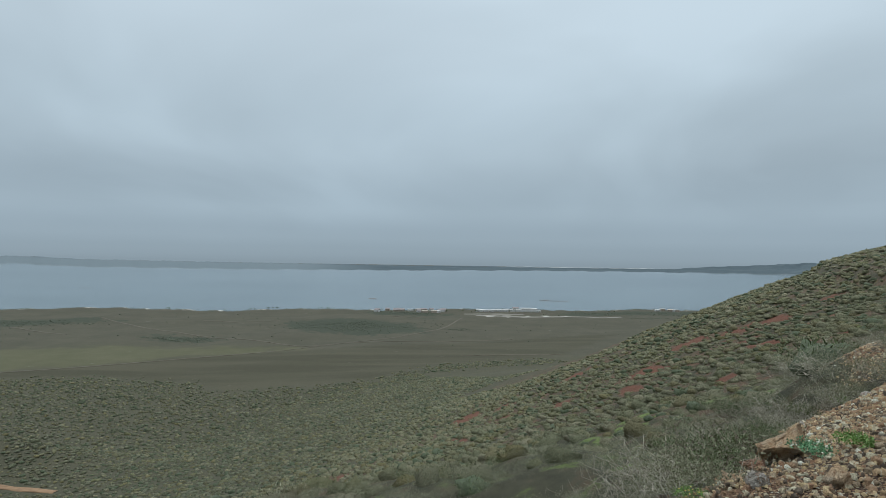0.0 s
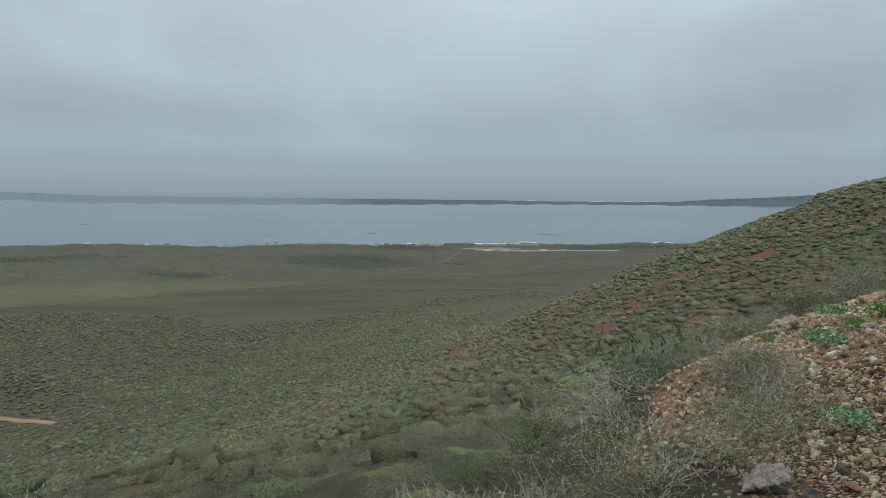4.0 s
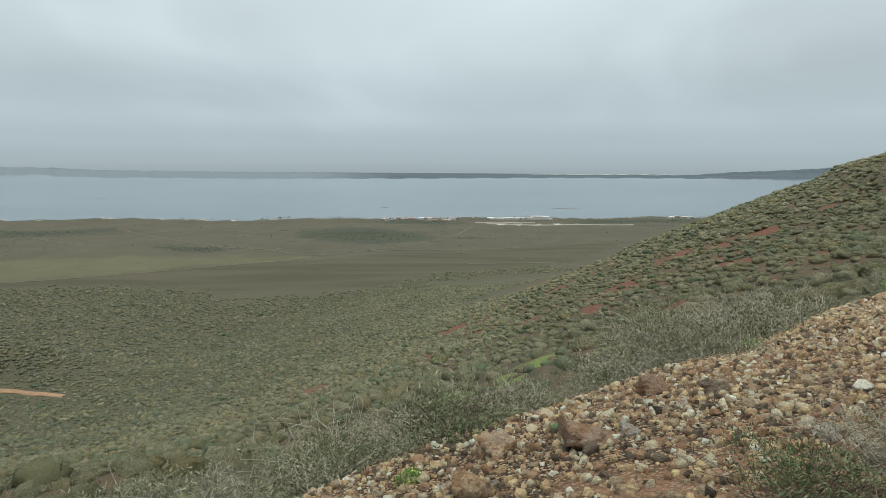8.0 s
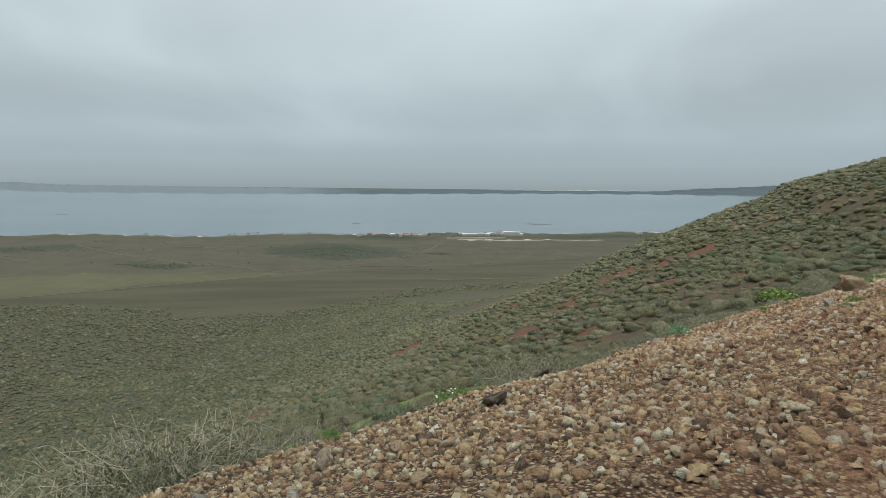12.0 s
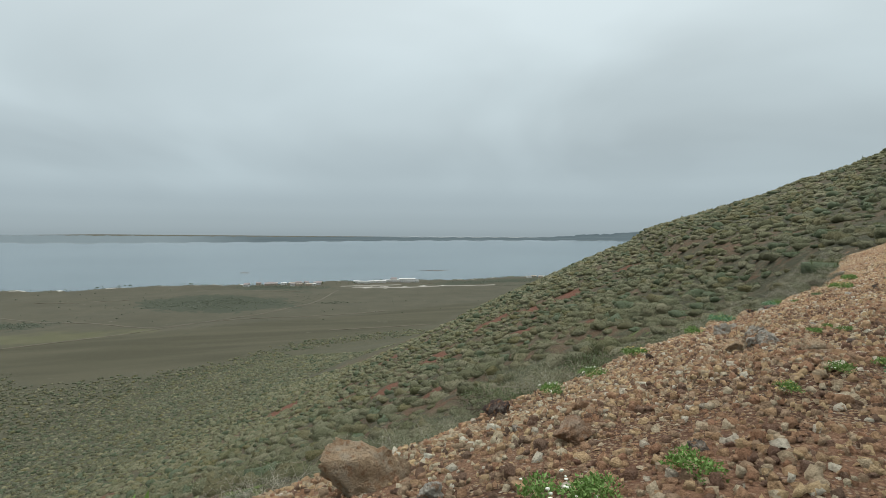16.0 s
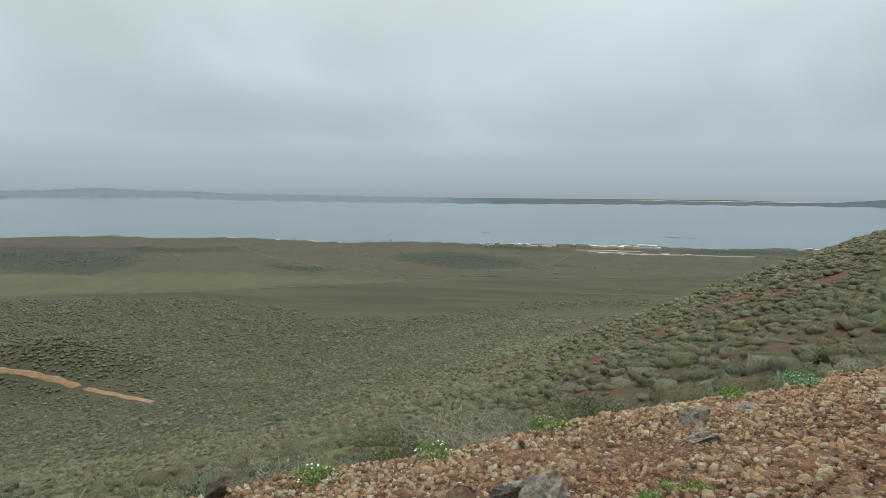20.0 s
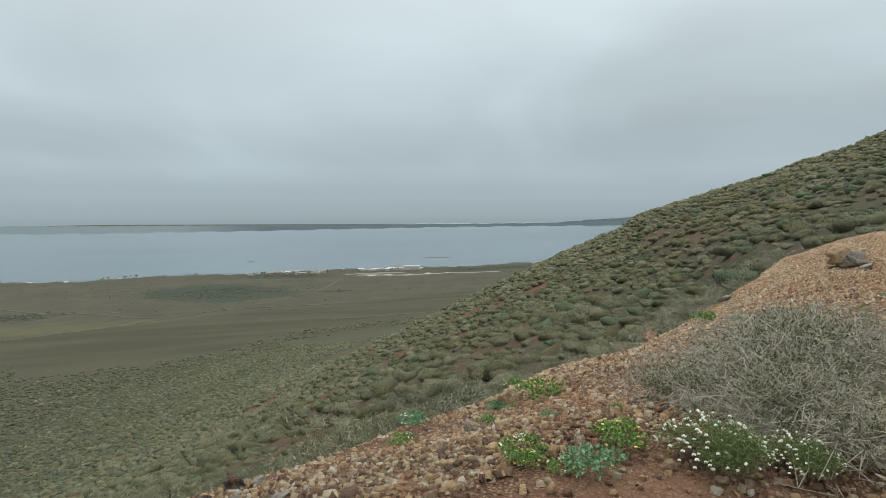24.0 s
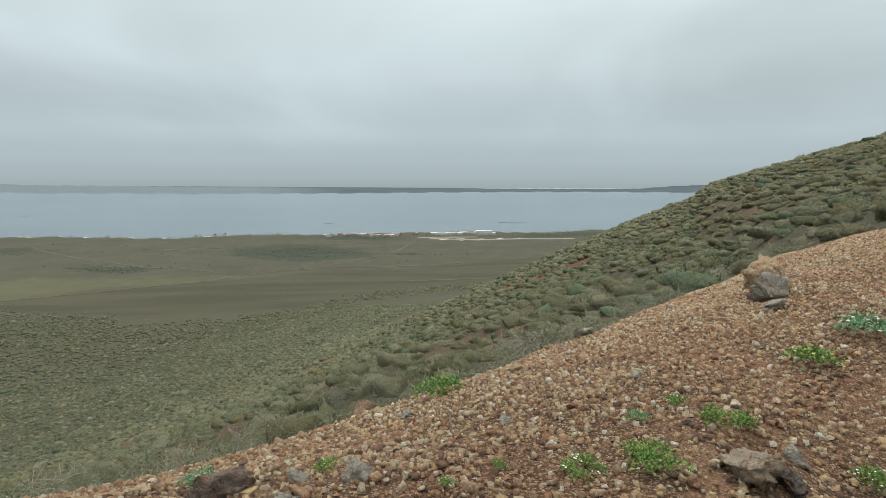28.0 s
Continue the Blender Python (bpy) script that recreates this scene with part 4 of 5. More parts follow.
def spread(label, w_lo, w_hi, q_lo, q_hi, p_lo, p_hi, cell, lo, hi, meshes, seed, fill=0.9, far=False, blend=8.0):
    """Evenly scattered bushes over a stretch of the hill, in three kinds; one object a kind."""
    r = np.random.RandomState(seed)
    P, Q = np.meshgrid(np.arange(p_lo, p_hi, cell), np.arange(q_lo, q_hi, cell), indexing="ij")
    n = P.size
    xy = pq(P.ravel() + r.uniform(-0.48, 0.48, n) * cell, Q.ravel() + r.uniform(-0.48, 0.48, n) * cell)
    x, y = xy[:, 0], xy[:, 1]
    w = slope_coords(x, y)[2]
    drift = w + blend * 0.5 * r.normal(size=n)
    keep = (drift > w_lo) & (drift < w_hi) & (w > EDGE - 0.1) if w_lo > -5 else (drift > w_lo) & (drift < w_hi)
    keep &= rubble_at(x, y) < 0.42
    thin = wavy(x, y, 9, 91) * 0.5 + 0.5 * wavy(x, y, 3.3, 92) + 0.35 * wavy(x, y, 31, 94)
    keep &= r.rand(n) < fill * (1 - 0.45 * smooth(0.6, 1.3, thin))
    keep &= strip(x, y, ROAD, 2.4) < 0.2
    keep &= ((red_at(x, y) < 0.42) | (r.rand(n) < 0.12)) & ((moss_at(x, y) < 0.5) | (r.rand(n) < 0.35))
    keep &= inside(x + 5 * wavy(x, y, 30, 95), y + 5 * wavy(x, y, 22, 96), PLAIN, 30) < r.uniform(0.3, 0.62, n)
    xy = xy[keep]
    n = len(xy)
    tone = 0.6 * wavy(xy[:, 0], xy[:, 1], 24, 97) + r.normal(size=n)
    kind = np.where(tone > 1.15, 1, np.where(tone < -1.1, 2, 0))
    size = (lo + (hi - lo) * r.rand(n) ** 1.4) * (1 + 0.2 * wavy(xy[:, 0], xy[:, 1], 14, 93))
    pick = r.randint(0, len(meshes), n)
    for t, (mat, mass, tint) in enumerate([(M_LEAF_FAR if far else M_LEAF, M_MASS_FAR if far else M_WOODY_SHADED, "grey-green"), (M_LEAF_DARK, M_MASS_DARK, "dark green"), (M_LEAF_OLIVE, M_MASS_OLIVE, "olive")]):
        chunks = []
        for k, (v, f, m) in enumerate(meshes):
            sel = (pick == k) & (kind == t)
            if sel.any():
                c = sel.sum()
                s = size[sel][:, None] * np.stack([r.uniform(0.9, 1.35, c), r.uniform(0.8, 1.1, c), r.uniform(0.75, 1.2, c)], -1)
                chunks.append(scatter(v, f, on_ground(xy[sel]) - (0, 0, 0.04), s, r.uniform(0, 6.28, c), None, m))
        if chunks:
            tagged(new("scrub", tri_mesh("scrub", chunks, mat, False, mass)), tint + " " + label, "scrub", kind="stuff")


spread("cushion bushes on the upper hillside", 11, 62, -36, 112, -10, 125, 1.3, 0.7, 2.0, DOME_NEAR, 331)
spread("cushion bushes on reddish hillside soil", 60, 150, -90, 165, 20, 260, 1.5, 0.85, 2.3, DOME_MID, 332)
spread("cushion bushes below the track ahead", 4, 23, 62, 112, -20, 80, 1.3, 0.7, 1.9, DOME_NEAR, 339, blend=2.0)
spread("cushion bushes on the brow of the hill", 7, 52, 108, 170, -40, 125, 1.5, 0.85, 2.3, DOME_MID, 337)
spread("low scrub on the foot of the hill", 146, 300, -260, 270, 90, 420, 2.1, 1.4, 2.8, DOME_FAR, 333, far=True, fill=1.0)
spread("low scrub on the valley floor", 295, 640, -420, 420, 200, 760, 3.2, 1.9, 4.0, VERY_FAR, 334, far=True, fill=1.0)
spread("bushes beside the track ahead", -40, 14, 44, 84, -60, 40, 1.35, 0.7, 1.9, DOME_NEAR, 338, blend=1.0)
spread("bushes over the shoulder of the hill", -70, 9, 84, 140, -60, 60, 1.5, 0.8, 2.1, DOME_MID, 335, blend=2.0)
spread("bushes over the far shoulder of the hill", -70, 60, 138, 290, -60, 170, 2.4, 1.3, 2.6, DOME_FAR, 336, blend=2.0)


def edge_scrub():
    """Low tufts crowding the border of the gravel."""
    r = np.random.RandomState(315)
    n = 900
    q = r.uniform(-3, 62, n)
    xy = pq(np.interp(q, _LQ, _LP) + EDGE + r.uniform(-0.3, 1.1, n), q)
    xy = xy[rubble_at(xy[:, 0], xy[:, 1]) < 0.7]
    pick = r.randint(0, 5, len(xy))
    chunks = [scatter(v, f, on_ground(xy[pick == k]) - (0, 0, 0.02), r.uniform(0.25, 0.6, (pick == k).sum()), r.uniform(0, 6.28, (pick == k).sum())) for k, (v, f) in enumerate(NEAR_B)]
    tagged(new("scrub", tri_mesh("scrub", chunks, M_LEAF, False, M_WOODY_SHADED)), "low tufts along the border of the gravel bank", "scrub", kind="stuff")


edge_scrub()


def plain_bushes():
    """Dark bush stands on the coastal plain."""
    r = np.random.RandomState(320)
    xy = []
    for cx, cy, rx, ry, n in [(-130, 812, 95, 55, 800), (-720, 665, 170, 80, 900), (-315, 675, 48, 16, 220), (-640, 800, 130, 26, 400), (-65, 1000, 85, 24, 260),
                              (20, 795, 60, 9, 60), (420, 1030, 190, 26, 420), (420, 965, 90, 12, 120)]:
        a, d = r.uniform(0, 6.283, n), np.sqrt(r.rand(n)) * (1 + 0.25 * r.normal(size=n))
        xy.append(np.stack([cx + rx * d * np.cos(a), cy + ry * d * np.sin(a)], -1))
    xy.append(np.stack([r.uniform(-900, 600, 260), r.uniform(640, 1040, 260)], -1))
    sx = r.uniform(-900, 700, 420)
    xy.append(np.stack([sx, shore_y(sx) - r.uniform(12, 30, 420)], -1))
    xy = np.concatenate(xy)
    xy = xy - np.stack([22 * wavy(xy[:, 0], xy[:, 1], 150, 41), 12 * wavy(xy[:, 0], xy[:, 1], 110, 42) + 4 * wavy(xy[:, 0], xy[:, 1], 37, 44)], -1)
    pick = r.randint(0, 5, len(xy))
    chunks = [scatter(v, f, on_ground(xy[pick == k]), np.stack([r.uniform(2.0, 4.2, (pick == k).sum())] * 2 + [r.uniform(1.6, 3.4, (pick == k).sum())], -1), r.uniform(0, 6.28, (pick == k).sum())) for k, (v, f, m) in enumerate(VERY_FAR)]
    tagged(new("bushes", tri_mesh("bushes", chunks, M_PLAINBUSH)), "scattered dark bushes on the coastal plain", "bushes", kind="stuff")


plain_bushes()

# ---------------------------------------------------------------- low green herbs in the gravel
HERB_LEAVES = [tri_mesh("foliage", [leaf_cloud(400 + k, 620, 0.034, 12 + k, flat=0.55, slim=0.5, inner=0.6)], M_HERB if k else M_HERB_BLUE) for k in range(4)]
HERB_FLOWERS = []
for k in range(3):
    r = np.random.RandomState(420 + k)
    n = 14
    a, d = r.uniform(0, 6.283, n), np.sqrt(r.rand(n)) * 0.45
    HERB_FLOWERS.append(tri_mesh("blossom", [scatter(ICO[1][0] * (1, 1, 0.5), ICO[1][1], np.stack([d * np.cos(a), d * np.sin(a), 0.30 - 0.35 * d + 0.06 * r.rand(n)], -1), r.uniform(0.016, 0.03, n), a)], M_PETAL if k < 2 else M_YELLOW))


def herb(x, y, size, seed):
    r = random.Random(seed)
    ob = empty("herb", x, y, float(height(x, y)) + 0.005, r.uniform(0, 6.28), size)
    part("foliage", HERB_LEAVES[seed % 4], ob, kind="stuff")
    if seed % 3 != 1:
        part("blossom", HERB_FLOWERS[seed % 3], ob, "tiny pale flowers", kind="stuff")
        tagged(ob, "bright green herb with tiny flowers in reddish gravel", "plant", "herbs in the gravel")
    else:
        tagged(ob, "low bright green herb growing in reddish gravel", "plant", "herbs in the gravel")


for k, (x, y, size) in enumerate([
    (2.49, 3.69, 0.29), (2.69, 3.56, 0.29), (1.50, 3.32, 0.21), (5.15, 7.05, 0.30), (6.40, 6.70, 0.26), (7.34, 8.96, 0.24),
    (7.35, 8.30, 0.27), (7.62, 8.32, 0.25), (8.26, 9.44, 0.37), (7.95, 8.47, 0.37), (7.92, 8.18, 0.31), (7.68, 7.86, 0.29),
    (7.21, 8.02, 0.26), (6.85, 8.30, 0.08), (7.48, 8.21, 0.13), (11.54, 12.33, 0.22), (9.59, 10.47, 0.08), (8.88, 10.15, 0.15),
    (15.01, 15.28, 0.35), (14.14, 14.27, 0.18), (14.14, 12.31, 0.26), (14.56, 12.15, 0.16), (14.38, 12.14, 0.11), (19.06, 17.31, 0.49),
    (17.55, 16.70, 0.28), (18.91, 16.00, 0.21), (18.78, 17.19, 0.15), (18.32, 15.44, 0.07),
]):
    herb(x, y, size * 1.15, k + 0)
for k, (x, y, size) in enumerate([
    (18.40, 15.46, 0.07), (19.92, 16.31, 0.15), (20.54, 16.52, 0.24), (20.65, 16.46, 0.18), (20.21, 16.32, 0.16), (20.01, 16.00, 0.18),
    (19.41, 16.11, 0.19), (19.69, 15.69, 0.16), (20.04, 15.74, 0.22), (20.95, 16.48, 0.19), (23.10, 20.30, 0.29), (22.28, 17.20, 0.14),
    (22.54, 17.08, 0.17), (22.65, 17.28, 0.13), (22.82, 17.29, 0.17), (22.93, 17.22, 0.17), (23.51, 17.88, 0.15), (23.57, 18.32, 0.12),
    (23.35, 17.41, 0.26), (21.85, 17.07, 0.13), (22.65, 17.03, 0.13), (23.52, 18.49, 0.13), (23.01, 17.42, 0.21), (23.47, 17.41, 0.22),
    (23.59, 17.99, 0.08), (23.34, 17.26, 0.10), (22.37, 19.81, 0.29), (24.64, 21.39, 0.29),
]):
    herb(x, y, size * 1.15, k + 28)
for k, (x, y, size) in enumerate([
    (25.22, 21.57, 0.36), (21.74, 19.32, 0.27), (23.62, 18.63, 0.11), (23.72, 18.60, 0.10), (28.03, 23.78, 0.30), (32.98, 26.57, 0.50),
    (29.01, 23.21, 0.40), (29.38, 25.04, 0.35), (28.69, 23.38, 0.20), (28.17, 21.22, 0.16), (28.29, 21.12, 0.14), (27.68, 20.74, 0.26),
    (27.40, 20.50, 0.17), (27.15, 20.44, 0.21), (27.55, 20.35, 0.30), (27.82, 20.60, 0.20), (28.01, 20.57, 0.35), (27.26, 20.54, 0.10),
    (27.75, 20.42, 0.13), (28.46, 22.89, 0.19), (28.60, 22.04, 0.11), (28.77, 23.18, 0.10), (27.85, 22.98, 0.23), (28.93, 21.85, 0.08),
    (31.40, 23.18, 0.16), (32.50, 23.51, 0.13), (32.08, 23.25, 0.09), (33.07, 22.99, 0.27),
]):
    herb(x, y, size * 1.15, k + 56)
for k, (x, y, size) in enumerate([
    (33.51, 23.17, 0.15), (32.62, 22.68, 0.23), (32.83, 22.78, 0.21), (32.90, 23.92, 0.09), (31.68, 24.25, 0.20), (32.30, 24.29, 0.16),
    (33.54, 24.01, 0.21), (33.91, 23.99, 0.31), (34.03, 24.55, 0.14), (34.33, 24.70, 0.15), (34.48, 24.42, 0.29), (35.65, 25.31, 0.41),
    (36.49, 25.80, 0.48), (33.16, 24.09, 0.09), (33.87, 24.17, 0.16), (35.07, 24.13, 0.23), (28.4, 21.1, 0.26), (28.62, 21.3, 0.3), (28.2, 21.35, 0.22),
]):
    herb(x, y, size * 1.15, k + 84)

# ---------------------------------------------------------------- flowering bush beside the track
def flowering_bush(x, y, size):
    ob = empty("flowering_bush", x, y, float(height(x, y)) - 0.02, 0.4, size)
    part("foliage", tri_mesh("foliage", [leaf_cloud(500, 8000, 0.017, 18, flat=0.85, slim=0.2, inner=0.6)], M_LEAF_BUSH), ob)
    part("woody_base", TWIGS_BROWN[0], ob, "brown woody stems", kind="stuff")
    r = np.random.RandomState(501)
    lump = tri_mesh("flower_head", [scatter(ICO[1][0], ICO[1][1], r.uniform(-0.55, 0.55, (14, 3)) * (1, 1, 0.7), r.uniform(0.3, 0.5, 14), r.uniform(0, 6, 14))], M_PETAL)
    for k in range(110):
        a, d = r.uniform(0, 6.283), math.sqrt(r.rand()) * 0.46
        s = r.uniform(0.014, 0.021)
        m = Matrix.LocRotScale((d * math.cos(a), d * math.sin(a), 0.42 * (1 - (d / 0.58) ** 2) * r.uniform(0.6, 1.08) + 0.02), Euler((0, 0, a)), (s, s, s * 0.8))
        part("flower_head", lump, ob, "round cream-white flower head" if k == 0 else "", m)
    tagged(ob, "dark green bush covered in round cream flower heads", "bush", "flowering bushes")
    return ob


FLOWERING = flowering_bush(24.0, 17.13, 1.08)
for x, y, size in [(28.95, 21.1, 0.5), (29.25, 20.98, 0.36)]:
    c = copy_thing(FLOWERING, pose(x, y, float(height(x, y)), 0, 0, 130))
    c.scale = (size, size, size)

# ---------------------------------------------------------------- rocks
ROCK_MESH = {}
for key, mat in (("r", M_ROCK), ("g", M_ROCK_GREY), ("o", M_ROCK_OCHRE), ("d", M_ROCK_DARK)):
    ROCK_MESH[key] = [tri_mesh("rock", [rock_arrays(600 + 13 * k + ord(key), 4, 9, 0.34)], mat, False) for k in range(5)]
ROCK_LABEL = {"r": "reddish brown scoria rock lying in the gravel", "g": "pale grey lichened rock lying in the gravel",
              "o": "ochre-stained angular rock lying in the gravel", "d": "dark pitted scoria rock lying in the gravel"}


def rock(x, y, width, kind, seed, tall=0.8):
    r = random.Random(seed)
    s = width / 2
    ob = new("rock", ROCK_MESH[kind][seed % 5])
    ob.matrix_basis = Matrix.LocRotScale((x, y, float(height(x, y)) + 0.35 * s * tall), Euler((r.uniform(-0.3, 0.3), r.uniform(-0.3, 0.3), r.uniform(0, 6.28))), (s, s * r.uniform(0.85, 1.1), s * tall * 1.25))
    return tagged(ob, ROCK_LABEL[kind], "rock", "rocks on the bank")


for k, (x, y, width) in enumerate([
    (2.15, 3.83, 0.22), (5.57, 5.86, 0.28), (7.75, 9.30, 0.36), (8.39, 8.94, 0.15), (10.49, 10.73, 0.21), (10.24, 10.93, 0.22),
    (9.64, 10.17, 0.30), (14.28, 13.49, 0.21), (18.05, 15.65, 0.09), (18.92, 16.69, 0.11), (20.88, 17.15, 0.22), (27.67, 20.80, 0.13),
    (28.28, 22.56, 0.19), (31.87, 22.63, 0.10), (32.27, 26.82, 0.42), (27.81, 20.33, 0.16), (29.30, 23.25, 0.10), (31.87, 24.06, 0.32),
    (34.34, 24.01, 0.37),
]):
    rock(x, y, width, 'r', k + 0)
for k, (x, y, width) in enumerate([
    (1.85, 3.19, 0.16), (5.82, 6.41, 0.27), (10.39, 9.74, 0.14), (9.07, 9.94, 0.12), (9.83, 10.17, 0.11), (13.71, 13.38, 0.11),
    (19.02, 16.44, 0.20), (18.17, 15.49, 0.10), (17.91, 15.79, 0.09), (18.15, 15.36, 0.08), (17.12, 16.34, 0.11), (20.23, 16.92, 0.14),
    (23.09, 18.56, 0.30), (23.99, 19.64, 0.23), (22.97, 18.59, 0.18), (24.09, 20.18, 0.24), (24.47, 20.49, 0.14), (26.83, 22.27, 0.12),
    (32.19, 23.83, 0.16), (32.17, 24.16, 0.12), (32.13, 23.36, 0.12), (31.73, 22.59, 0.08), (32.49, 24.03, 0.22), (33.31, 24.83, 0.13),
    (35.07, 28.70, 0.32), (34.73, 24.20, 0.17), (32.68, 25.63, 0.16), (26.90, 22.71, 0.15), (17.64, 17.74, 0.20),
]):
    rock(x, y, width, 'g', k + 40)
for k, (x, y, width) in enumerate([
    (2.46, 3.90, 0.40), (2.07, 2.87, 0.15), (1.84, 3.54, 0.16), (4.92, 7.15, 0.25), (9.15, 9.82, 0.22), (8.51, 8.98, 0.23),
    (9.30, 10.30, 0.21), (11.54, 11.20, 0.12), (14.66, 13.47, 0.16), (20.05, 17.45, 0.42), (22.77, 18.42, 0.19), (22.79, 17.82, 0.16),
    (23.22, 19.06, 0.14), (26.30, 22.39, 0.24), (32.33, 23.42, 0.13), (32.43, 23.25, 0.11), (28.76, 23.44, 0.23), (33.77, 26.76, 0.23),
    (26.00, 22.81, 0.25),
]):
    rock(x, y, width, 'o', k + 80)
for k, (x, y, width) in enumerate([
    (1.45, 3.58, 0.15), (5.81, 6.01, 0.25), (15.76, 15.29, 0.17), (19.90, 15.74, 0.15), (24.82, 18.71, 0.26), (21.18, 19.10, 0.25),
    (26.73, 22.81, 0.19), (26.76, 20.74, 0.12), (32.24, 22.98, 0.12), (34.54, 23.98, 0.21), (26.60, 22.26, 0.20),
]):
    rock(x, y, width, 'd', k + 120)
rock(36.78, 27.5, 0.56, "g", 201, 1.0)
rock(37.15, 27.95, 0.8, "o", 203, 1.0)
rock(36.5, 27.0, 0.3, "g", 204, 0.8)
rock(15.23, 14.34, 0.2, "d", 205, 0.9)

# ---------------------------------------------------------------- dirt road on the knoll, tracks and sand on the plain
def draped(name, points, half, lift, mat, label, category, seed):
    """A ribbon of bare ground laid over the terrain along a bent line, with wavering edges."""
    pts = np.array(points, float)
    seg = np.concatenate([np.linspace(a, b, 30)[:-1] for a, b in zip(pts, pts[1:])] + [pts[-1:]])
    for _ in range(60):
        seg[1:-1] = (seg[:-2] + 2 * seg[1:-1] + seg[2:]) / 4
    d = np.gradient(seg, axis=0)
    d /= np.linalg.norm(d, axis=1, keepdims=True)
    side = np.stack([-d[:, 1], d[:, 0]], -1)
    V = []
    for k, o in enumerate((-1.15, -1, -0.5, 0, 0.5, 1, 1.15)):
        width = half * (1 + 0.35 * wavy(seg[:, 0], seg[:, 1], half * 12, seed + k))
        xy = seg + side * (o * width)[:, None]
        z = height(xy[:, 0], xy[:, 1]) + (lift if 0 < k < 6 else -lift)
        V.append(np.stack([xy[:, 0], xy[:, 1], z], -1))
    me = mesh_from(name, np.stack(V, 1).reshape(-1, 3), grid_faces(len(seg), 7), 4, mat)
    tagged(new(name, me), label, category, kind="structure")


draped("road", ROAD, 1.25, 0.25, M_ROADDIRT, "orange dirt road over a scrubby knoll", "road", 700)
for k, (points, half) in enumerate([
    ([(-542, 862), (-385, 738), (-249, 668), (-160, 626), (-118, 653), (-60, 690), (0, 790), (35, 930)], 1.2),
    ([(-600, 752), (-540, 718), (-480, 692)], 1.1),
    ([(-400, 468), (-285, 527), (-180, 592), (-125, 648)], 1.1),
    ([(-118, 653), (-20, 668), (90, 700)], 1.2),
    ([(20, 560), (70, 566), (125, 570)], 1.4),
]):
    draped("track", points, half, 0.4, M_TRACK, "pale dirt track across the coastal plain", "track", 720 + 10 * k)
for k, (points, half) in enumerate([
    ([(-372, 846), (-345, 849), (-318, 842)], 1.6), ([(-310, 858), (-283, 857), (-258, 861)], 1.6), ([(-105, 951), (-62, 946), (-28, 941)], 1.5),
    ([(60, 975), (150, 962), (235, 968), (320, 972)], 5.0), ([(40, 1003), (90, 996), (150, 1004)], 4.0), ([(80, 1022), (150, 1016), (210, 1020)], 1.6),
]):
    draped("sand_patch", points, half, 0.45, M_SAND if half > 2 else M_TRACK, "pale bare sand on the coastal plain", "sand", 780 + 10 * k)


# ---------------------------------------------------------------- the village on the shore
def box_mesh(name, sx, sy, sz, mat, bevel=0.0):
    bm = bmesh.new()
    bmesh.ops.create_cube(bm, size=1.0, matrix=Matrix.Translation((0, 0, sz / 2)) @ Matrix.Diagonal((sx, sy, sz, 1)))
    if bevel:
        bmesh.ops.bevel(bm, geom=bm.edges[:], offset=bevel, segments=1, affect="EDGES")
    me = bpy.data.meshes.new(name)
    bm.to_mesh(me)
    bm.free()
    me.materials.append(mat)
    return me


def gable_mesh(sx, sy, rise, mat):
    x, y = sx / 2 + 0.35, sy / 2 + 0.35
    v = np.array([(-x, -y, 0), (x, -y, 0), (x, y, 0), (-x, y, 0), (-x, 0, rise), (x, 0, rise), (-x, -y, -0.18), (x, -y, -0.18), (x, y, -0.18), (-x, y, -0.18)], float)
    me = bpy.data.meshes.new("roof")
    me.from_pydata(v.tolist(), [], [(0, 1, 5, 4), (2, 3, 4, 5), (1, 2, 5), (3, 0, 4), (6, 9, 8, 7), (0, 6, 7, 1), (1, 7, 8, 2), (2, 8, 9, 3), (3, 9, 6, 0)])
    me.materials.append(mat)
    return me


def house(x, y, sx, sy, sz, white, flat, turn, storeys=1):
    ob = empty("house", x, y, float(height(x, y)) - 0.2, radians(turn))
    wall = M_WHITEWALL if white else M_TANWALL
    part("wall", box_mesh("wall", sx, sy, sz, wall, 0.06), ob)
    if flat:
        part("roof", box_mesh("roof", sx + 0.5, sy + 0.5, 0.35, wall), ob, "flat parapet roof", Matrix.Translation((0, 0, sz)))
    else:
        part("roof", gable_mesh(sx, sy, 0.28 * sy, M_ROOF), ob, "low pitched dark roof", Matrix.Translation((0, 0, sz + 0.18)))
    pane = box_mesh("window", 1.3, 0.12, 1.2, M_GLASS)
    n = max(2, int(sx // 3.2))
    for s in range(storeys):
        for k in range(n):
            if s == 0 and k == n // 2:
                part("door", box_mesh("door", 1.1, 0.12, 2.1, M_DOOR), ob, "", Matrix.Translation(((k + 0.5) * sx / n - sx / 2, -sy / 2 - 0.05, 0.2)))
            else:
                part("window", pane, ob, "", Matrix.Translation(((k + 0.5) * sx / n - sx / 2, -sy / 2 - 0.05, 1.1 + 2.9 * s)))
    tagged(ob, ("white plastered %s house by the shore" if white else "tan %s house by the shore") % ("flat-roofed" if flat else "pitched-roof"), "house", "houses in the shore village")


